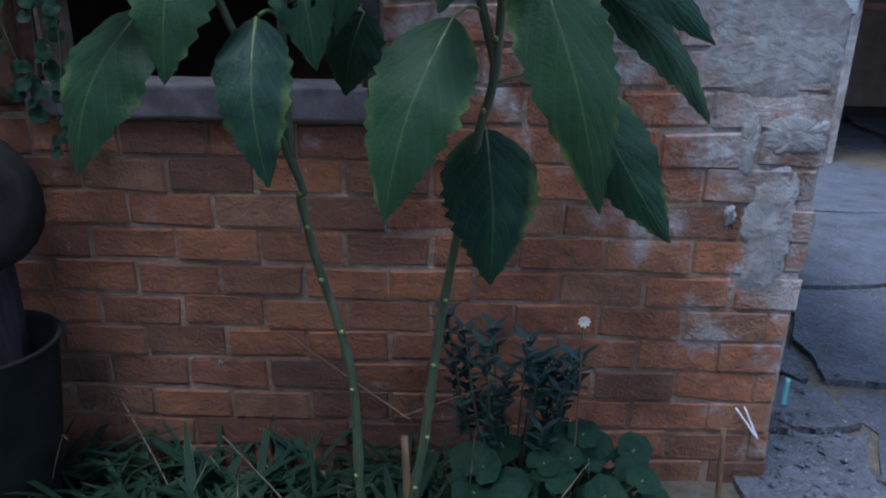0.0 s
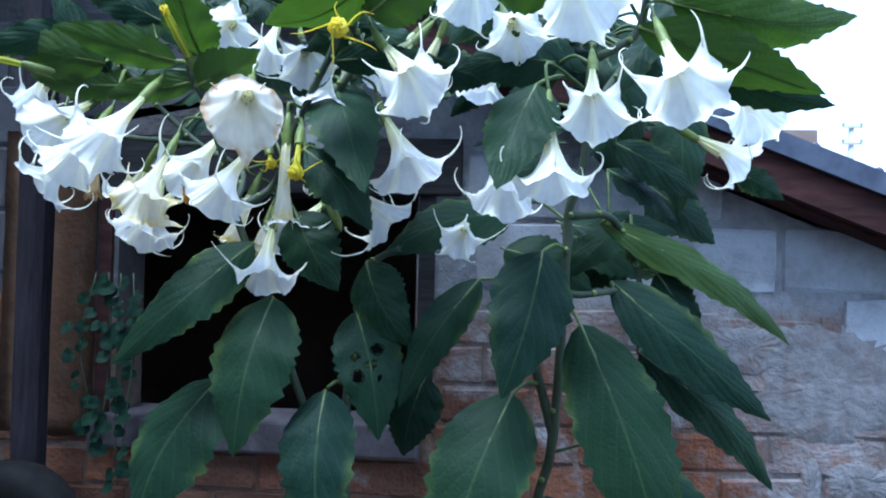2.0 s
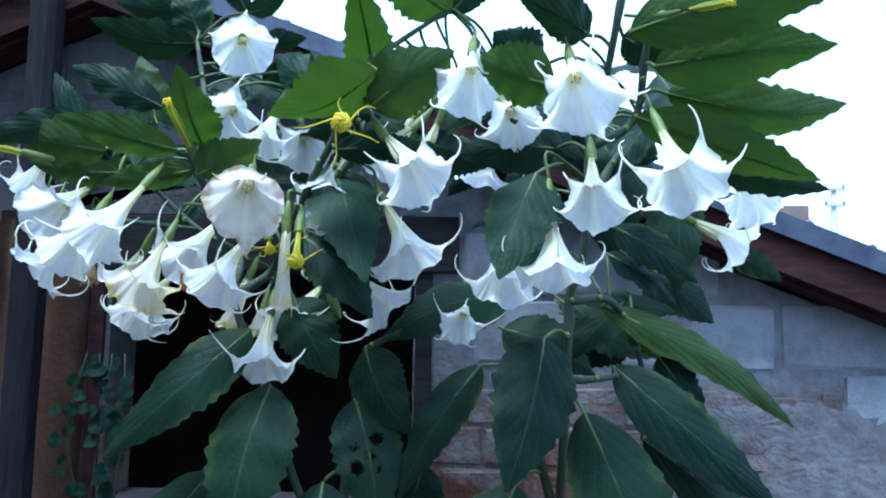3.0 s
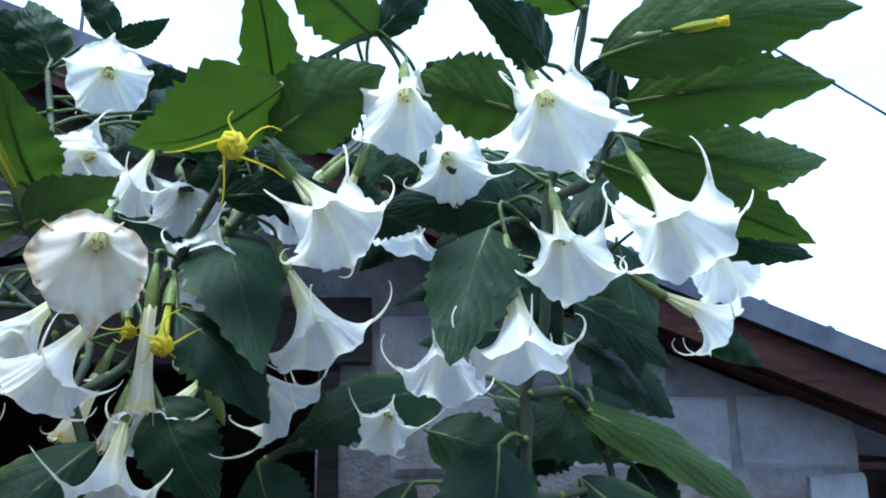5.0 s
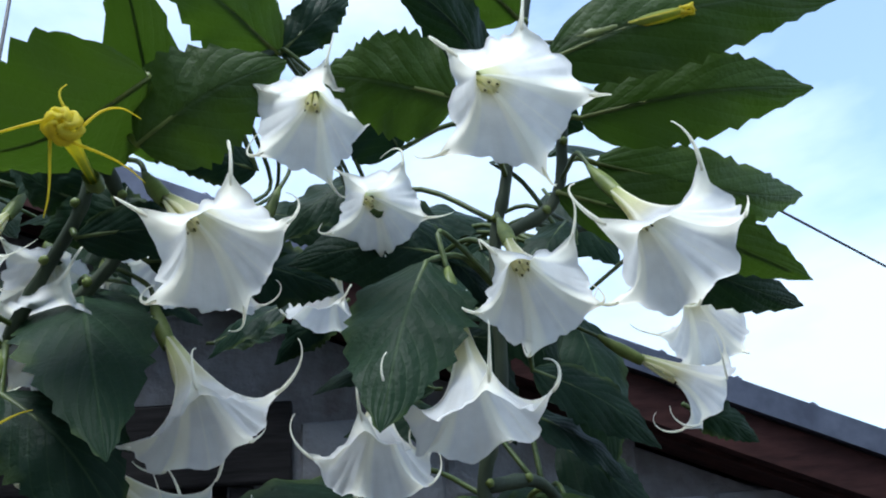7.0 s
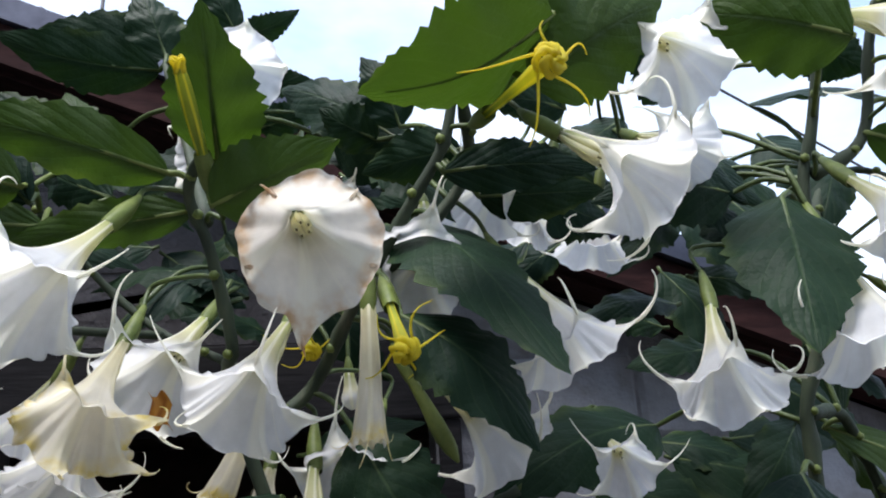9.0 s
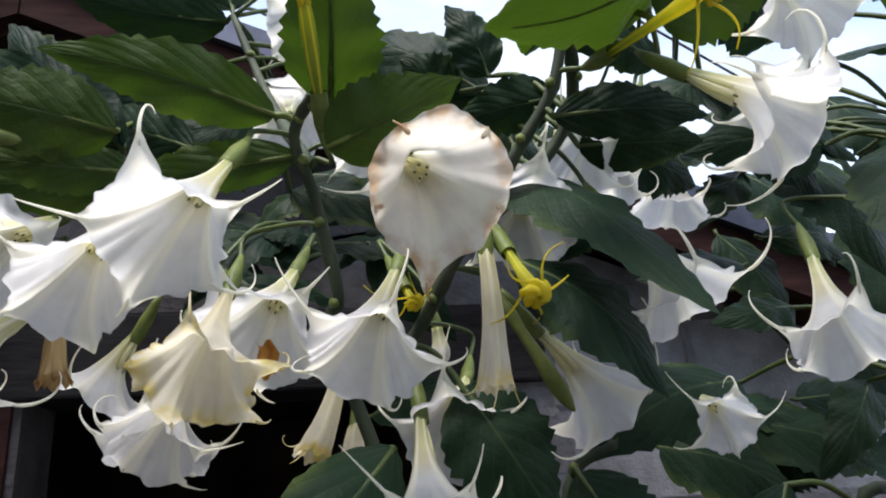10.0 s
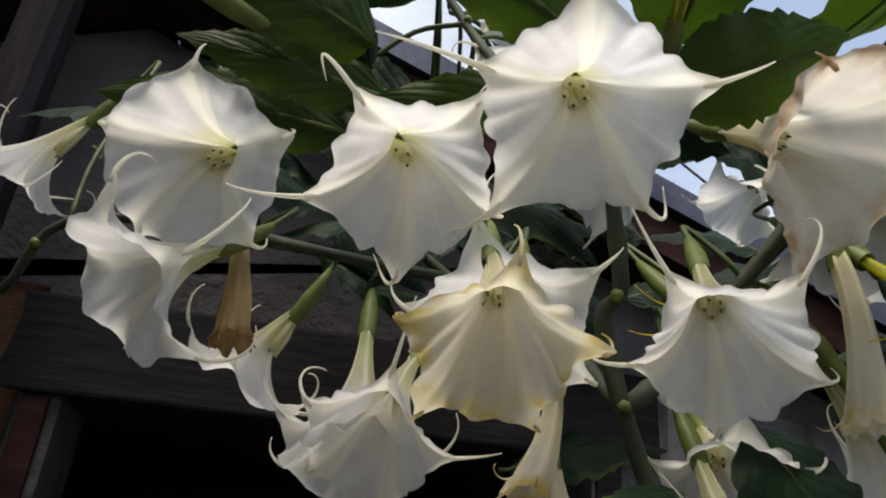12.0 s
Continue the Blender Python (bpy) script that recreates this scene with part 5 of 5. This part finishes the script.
add_flower("open", (-0.041, 1.400, 2.090), (-0.088, 1.400, 1.974), 0.033, 0)
add_flower("open", (0.060, 1.500, 2.096), (0.032, 1.500, 1.975), 0.047, 0)
add_flower("open", (-0.095, 1.500, 2.127), (-0.185, 1.500, 2.041), 0.042, 0)
add_flower("tipped", (-0.766, 1.250, 1.983), (-0.850, 1.220, 1.999), 0.008, 90)


# a torn, rust-brown patch on the wilting flower
v, f, u = [], [], []
for i in range(6):
    for j in range(5):
        s, t = i / 5 - 0.5, j / 4 - 0.5
        v.append(Vector((-0.495, 1.312, 1.764)) + Vector((0.020 * s + 0.003 * math.sin(9 * t), -0.006 + 0.010 * s * s + 0.004 * math.sin(7 * s + 5 * t), 0.034 * t + 0.004 * math.sin(8 * s))))
        u.append((0.1, 0.45 + 0.3 * (i % 3 == 0)))
for i in range(5):
    for j in range(4):
        f.append((i * 5 + j, i * 5 + j + 1, i * 5 + j + 6, i * 5 + j + 5))
child("torn_patch", mesh_of("torn_patch", v, f, PETAL_RUST, u), wilted, "rust-brown torn petal patch")

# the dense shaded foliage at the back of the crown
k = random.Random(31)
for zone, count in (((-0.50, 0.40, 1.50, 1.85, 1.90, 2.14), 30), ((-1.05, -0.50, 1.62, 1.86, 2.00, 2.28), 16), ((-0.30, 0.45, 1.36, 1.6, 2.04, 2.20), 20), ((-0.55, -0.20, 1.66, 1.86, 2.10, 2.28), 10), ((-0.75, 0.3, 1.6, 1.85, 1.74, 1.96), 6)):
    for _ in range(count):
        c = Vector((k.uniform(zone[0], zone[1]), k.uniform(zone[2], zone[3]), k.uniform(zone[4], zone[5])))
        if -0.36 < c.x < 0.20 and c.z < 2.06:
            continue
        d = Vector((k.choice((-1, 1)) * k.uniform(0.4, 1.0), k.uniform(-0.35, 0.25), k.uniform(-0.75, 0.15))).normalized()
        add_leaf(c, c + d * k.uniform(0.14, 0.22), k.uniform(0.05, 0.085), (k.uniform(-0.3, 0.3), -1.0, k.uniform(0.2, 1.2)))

# ---- low plants at the foot of the wall ----
def blade_leaf(centre, out, up, length, width, verts, faces, uvs, curl=0.3, n=6):
    side = out.cross(up).normalized()
    start = len(verts)
    for i in range(n + 1):
        t = i / n
        p = centre + out * (length * t) + up * (length * (0.8 * t - curl * 1.6 * t * t))
        w = width * (math.sin(math.pi * (0.08 + 0.9 * t)) ** 0.7) * 0.5
        for s in (-1, 0, 1):
            verts.append(p + side * (w * s) - up * (0.15 * w * (s == 0)))
            uvs.append((0.5 + 0.5 * s, t))
    for i in range(n):
        for j in range(2):
            a = start + 3 * i + j
            faces.append((a, a + 1, a + 4, a + 3))


def make_grass():
    k = random.Random(11)
    verts, faces, uvs = [], [], []
    for _ in range(900):
        x, y = k.uniform(-1.5, 0.15), k.uniform(1.35, 1.95)
        a = k.uniform(0, 6.28)
        out = Vector((math.cos(a), math.sin(a), 0)) * k.uniform(0.35, 1.0)
        h = k.uniform(0.14, 0.46)
        blade_leaf(Vector((x, y, -0.03)), out, Vector((0, 0, 1)), h, k.uniform(0.008, 0.032), verts, faces, uvs, k.uniform(0.1, 0.4))
    tagged(new("grass", mesh_of("grass", verts, faces, LEAF_HERB, uvs)), "tangled dark green grass at the wall's foot", "grass", kind="stuff")


make_grass()


def make_dry_grass():
    k = random.Random(77)
    verts, faces, uvs = [], [], []
    for _ in range(13):
        p = Vector((k.uniform(-1.35, 0.2), k.uniform(1.35, 1.85), -0.03))
        h = k.uniform(0.2, 0.48)
        lean = Vector((k.uniform(-0.5, 0.5), k.uniform(-0.3, 0.2), 0)) * h
        knee = p + lean * 1.3 + Vector((0, 0, h))
        line = smooth_line([p, p + lean * 0.65 + Vector((0, 0, h * 0.55)), knee], 4) + [knee + Vector((k.uniform(0.0, 0.05), 0.0, -k.uniform(0.01, 0.09)))]
        tube_data(line, [0.0034 * (1 - 0.8 * i / len(line)) for i in range(len(line))], 5, verts, faces, uvs)
    tagged(new("dry_grass", mesh_of("dry_grass", verts, faces, STRAW)), "pale bent dry stalks among the grass", "dry grass", kind="stuff")


make_dry_grass()


def disc_leaf(c, normal, r, k, lobes=7):
    """A round, wavy herb leaf."""
    normal = normal.normalized()
    a = normal.orthogonal().normalized()
    b = normal.cross(a)
    n = 22
    verts, uvs, faces = [c - normal * 0.12 * r], [(0.5, 0.5)], []
    for ring, f in ((1, 0.5), (2, 1.0)):
        for j in range(n):
            w = 2 * math.pi * j / n
            rr = r * f * (1 + 0.06 * math.cos(lobes * w) * (ring == 2)) * (1 - 0.35 * math.exp(-((w - math.pi) / 0.3) ** 2) * (ring == 2))
            verts.append(c + a * rr * math.cos(w) + b * rr * math.sin(w) + normal * 0.09 * r * math.sin(3 * w + c.x * 40) * f)
            uvs.append((0.5 + 0.5 * f * math.cos(w), 0.5 + 0.5 * f * math.sin(w)))
    for j in range(n):
        q = (j + 1) % n
        faces.append((0, 1 + j, 1 + q))
        faces.append((1 + j, 1 + n + j, 1 + n + q, 1 + q))
    return mesh_of("leaf", verts, faces, HERB, uvs)


def make_herb(name, at, spread, height, count, size, label, seed, category="herb"):
    t = thing(name, label, category, at)
    k = random.Random(seed)
    for _ in range(count):
        a, d, h = k.uniform(0, 6.28), spread * math.sqrt(k.random()), height * (0.35 + 0.65 * k.random())
        c = Vector((math.cos(a) * d, math.sin(a) * d * 0.5, h * (1 - 0.3 * d / spread)))
        nrm = Vector((c.x * 0.8, -0.6 + k.uniform(-0.4, 0.4), 0.8 + k.uniform(-0.3, 0.4)))
        leaf = child("leaf", disc_leaf(c, nrm, size * k.uniform(0.6, 1.15), k), t)
        v, f, u = tube_data(smooth_line([Vector((c.x * 0.25, c.y * 0.25, 0)), Vector((c.x * 0.6, c.y * 0.6, c.z * 0.6)), c], 3), [0.003] * 7, 5)
        child("leaf_stalk", mesh_of("leaf_stalk", v, f, YOUNG), leaf)
    return t


make_herb("round_leaved_herb", (0.42, 1.72, -0.03), 0.30, 0.38, 70, 0.052, "dark green round-leaved herb in front of the bricks", 3)


def make_bush():
    bush = thing("small_leaved_bush", "dull blue-green small-leaved bush by the bricks", "bush", (0.28, 1.80, -0.03))
    k = random.Random(8)
    for n in range(26):
        top = Vector((k.uniform(-0.19, 0.17), k.uniform(-0.10, 0.06), k.uniform(0.36, 0.66)))
        line = smooth_line([Vector((top.x * 0.2, 0, 0)), Vector((top.x * 0.7, top.y * 0.5, top.z * 0.55)), top], 4)
        v, f, u = tube_data(line, [0.0032] * len(line), 5)
        stem = child("stem", mesh_of("stem", v, f, STEM), bush)
        for m in range(13):
            a = 2.4 * m
            rise = 0.75 - 0.07 * m
            out = Vector((math.cos(a), math.sin(a), 0.0))
            v, f, u = [], [], []
            base = top - Vector((0, 0, 0.009 * m))
            blade_leaf(base, out, Vector((0, 0, 1)), k.uniform(0.034, 0.054), k.uniform(0.017, 0.026), v, f, u, 0.25 - 0.3 * rise, 4)
            child("leaf", mesh_of("leaf", v, f, BUSH, u), stem)


make_bush()

vine = thing("creeping_vine", "small-leaved vine hanging beside the window hole", "vine", (-0.97, 1.93, 1.60))
k = random.Random(14)
for strand in range(4):
    x0 = -0.05 + 0.035 * strand
    line = smooth_line([Vector((x0, 0, 0)), Vector((x0 + k.uniform(-0.03, 0.03), -0.03, -0.2)), Vector((x0 + k.uniform(-0.04, 0.05), -0.02, -0.42 - 0.05 * strand))], 6)
    v, f, u = tube_data(line, [0.0022] * len(line), 5)
    runner = child("runner", mesh_of("runner", v, f, STEM), vine)
    for p in line[1:]:
        c = p + Vector((k.uniform(-0.03, 0.03), k.uniform(-0.03, 0.0), k.uniform(-0.02, 0.02)))
        child("leaf", disc_leaf(c, Vector((k.uniform(-0.6, 0.6), -1, k.uniform(0, 0.8))), k.uniform(0.014, 0.026), k, 3), runner)


# a dry flower head on a thin stalk
head = thing("dry_flower_head", "small pale dry flower head on a thin stalk", "flower", (0.44, 1.70, -0.03))
v, f, u = tube_data(smooth_line([Vector((0, 0, 0)), Vector((0.01, 0.02, 0.35)), Vector((0, 0, 0.71))], 5), [0.0025] * 11, 6)
child("stalk", mesh_of("stalk", v, f, STICK_WOOD), head)
v, f, u = [], [], []
for t in range(9):
    a = 2 * math.pi * t / 9
    blade_leaf(Vector((0, 0, 0.71)), Vector((math.cos(a), -0.35, math.sin(a))).normalized(), Vector((0, -1, 0.2)), 0.018, 0.010, v, f, u, 0.1, 3)
child("petal_ring", mesh_of("petal_ring", v, f, PETAL_AGED, [(a, 0.8) for a, b in u]), head)


def make_stake(name, a, b, r, material, label, category):
    a, b = Vector(a), Vector(b)
    line = [a.lerp(b, i / 8) + Vector((0.1 * r * math.sin(2.2 * i), 0, 0)) for i in range(9)]
    v, f, u = tube_data(line, [r * (1 - 0.03 * i) for i in range(9)], 8, wobble=0.08)
    tagged(new(name, mesh_of(name, v, f, material)), label, category)


make_stake("wooden_stake", (0.925, 1.86, -0.06), (0.90, 1.86, 0.27), 0.009, STICK_WOOD, "thin brown stake stuck in the soil", "stake")
make_stake("cut_stub", (0.02, 1.55, -0.06), (0.0, 1.55, 0.42), 0.012, STICK_WOOD, "dry cut stem stub beside the shrub", "stub")
for x, z in ((0.979, 0.262), (1.003, 0.268)):
    make_stake("plastic_strip", (1.052, 1.965, 0.166), (x, 1.985, z), 0.0035, PLASTIC, "pale plastic strip lying against the bricks", "strip")
make_stake("dry_twig", (-0.30, 1.62, 0.66), (0.02, 1.5, 0.50), 0.0022, STICK_WOOD, "thin pale dry twig across the stems", "twig")
make_stake("string", (0.0, 1.47, 0.53), (0.36, 1.9, 0.43), 0.0012, STICK_WOOD, "pale string tied to the stem", "string")
make_stake("turquoise_scrap", (1.09, 1.93, 0.31), (1.10, 1.95, 0.39), 0.010, TURQUOISE, "turquoise plastic scrap at the wall corner", "scrap")

# ---- bricks and blocks, piece by piece ----
def brick_mesh(name, sx, sy, sz, material, seed, rough):
    bm = box_bm((-sx / 2, -sy / 2, -sz / 2), (sx / 2, sy / 2, sz / 2))
    bmesh.ops.bevel(bm, geom=bm.edges[:], offset=min(sz, sx) * 0.055, segments=1, affect="EDGES")
    k = random.Random(seed)
    for v in bm.verts:
        v.co += Vector((k.uniform(-rough, rough), k.uniform(-rough, rough) * 0.6, k.uniform(-rough, rough)))
    me = bpy.data.meshes.new(name)
    bm.to_mesh(me)
    bm.free()
    me.materials.append(material)
    return me


bricks = [brick_mesh("brick", 0.236, 0.06, 0.094, BRICK, i, 0.0055) for i in range(8)]
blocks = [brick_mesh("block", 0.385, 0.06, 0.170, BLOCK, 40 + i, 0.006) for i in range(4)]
COURSE = 0.105
k = random.Random(99)


def lay(meshes, x, z, length, full, name, jitter):
    ob = new(name, k.choice(meshes))
    ob.parent = wall
    ob.location = (x, WALL_Y + 0.03 + k.uniform(-jitter, jitter), z + k.uniform(-0.005, 0.005))
    ob.rotation_euler = (radians(k.uniform(-0.6, 0.6)), radians(k.uniform(-0.9, 0.9)), radians(k.uniform(-0.4, 0.4)))
    ob.scale = (length / full, 1, 1)


for row in range(15):
    z = -0.045 + COURSE * (row + 0.5)
    x = -3.3 + (0.1245 if row % 2 else 0.0) - 0.021
    while x < 1.12:
        a, b = x, min(x + 0.249, 1.104)
        x += 0.249
        if b < -1.75 or b - a < 0.05:
            continue
        if row > 10 and b < OPEN_L and a > -1.3:
            continue
        if row > 10:
            if a < OPEN_L - 0.055 and b > OPEN_L - 0.055:
                b = OPEN_L - 0.06
            elif a < OPEN_R + 0.05 and b > OPEN_R + 0.05:
                a = OPEN_R + 0.055
            elif a >= OPEN_L - 0.055 and b <= OPEN_R + 0.05:
                continue
            if b - a < 0.05:
                continue
        if row in (13, 14) and b > 1.0:
            b = 0.975
            if b - a < 0.05:
                continue
        ragged = k.uniform(-0.018, 0.014) if b > 1.10 else 0
        lay(bricks, (a + b) / 2 + ragged, z, b - a - 0.012, 0.236, "brick", 0.0022)
lay(blocks, 1.045, 1.490, 0.140, 0.385, "block", 0.002)
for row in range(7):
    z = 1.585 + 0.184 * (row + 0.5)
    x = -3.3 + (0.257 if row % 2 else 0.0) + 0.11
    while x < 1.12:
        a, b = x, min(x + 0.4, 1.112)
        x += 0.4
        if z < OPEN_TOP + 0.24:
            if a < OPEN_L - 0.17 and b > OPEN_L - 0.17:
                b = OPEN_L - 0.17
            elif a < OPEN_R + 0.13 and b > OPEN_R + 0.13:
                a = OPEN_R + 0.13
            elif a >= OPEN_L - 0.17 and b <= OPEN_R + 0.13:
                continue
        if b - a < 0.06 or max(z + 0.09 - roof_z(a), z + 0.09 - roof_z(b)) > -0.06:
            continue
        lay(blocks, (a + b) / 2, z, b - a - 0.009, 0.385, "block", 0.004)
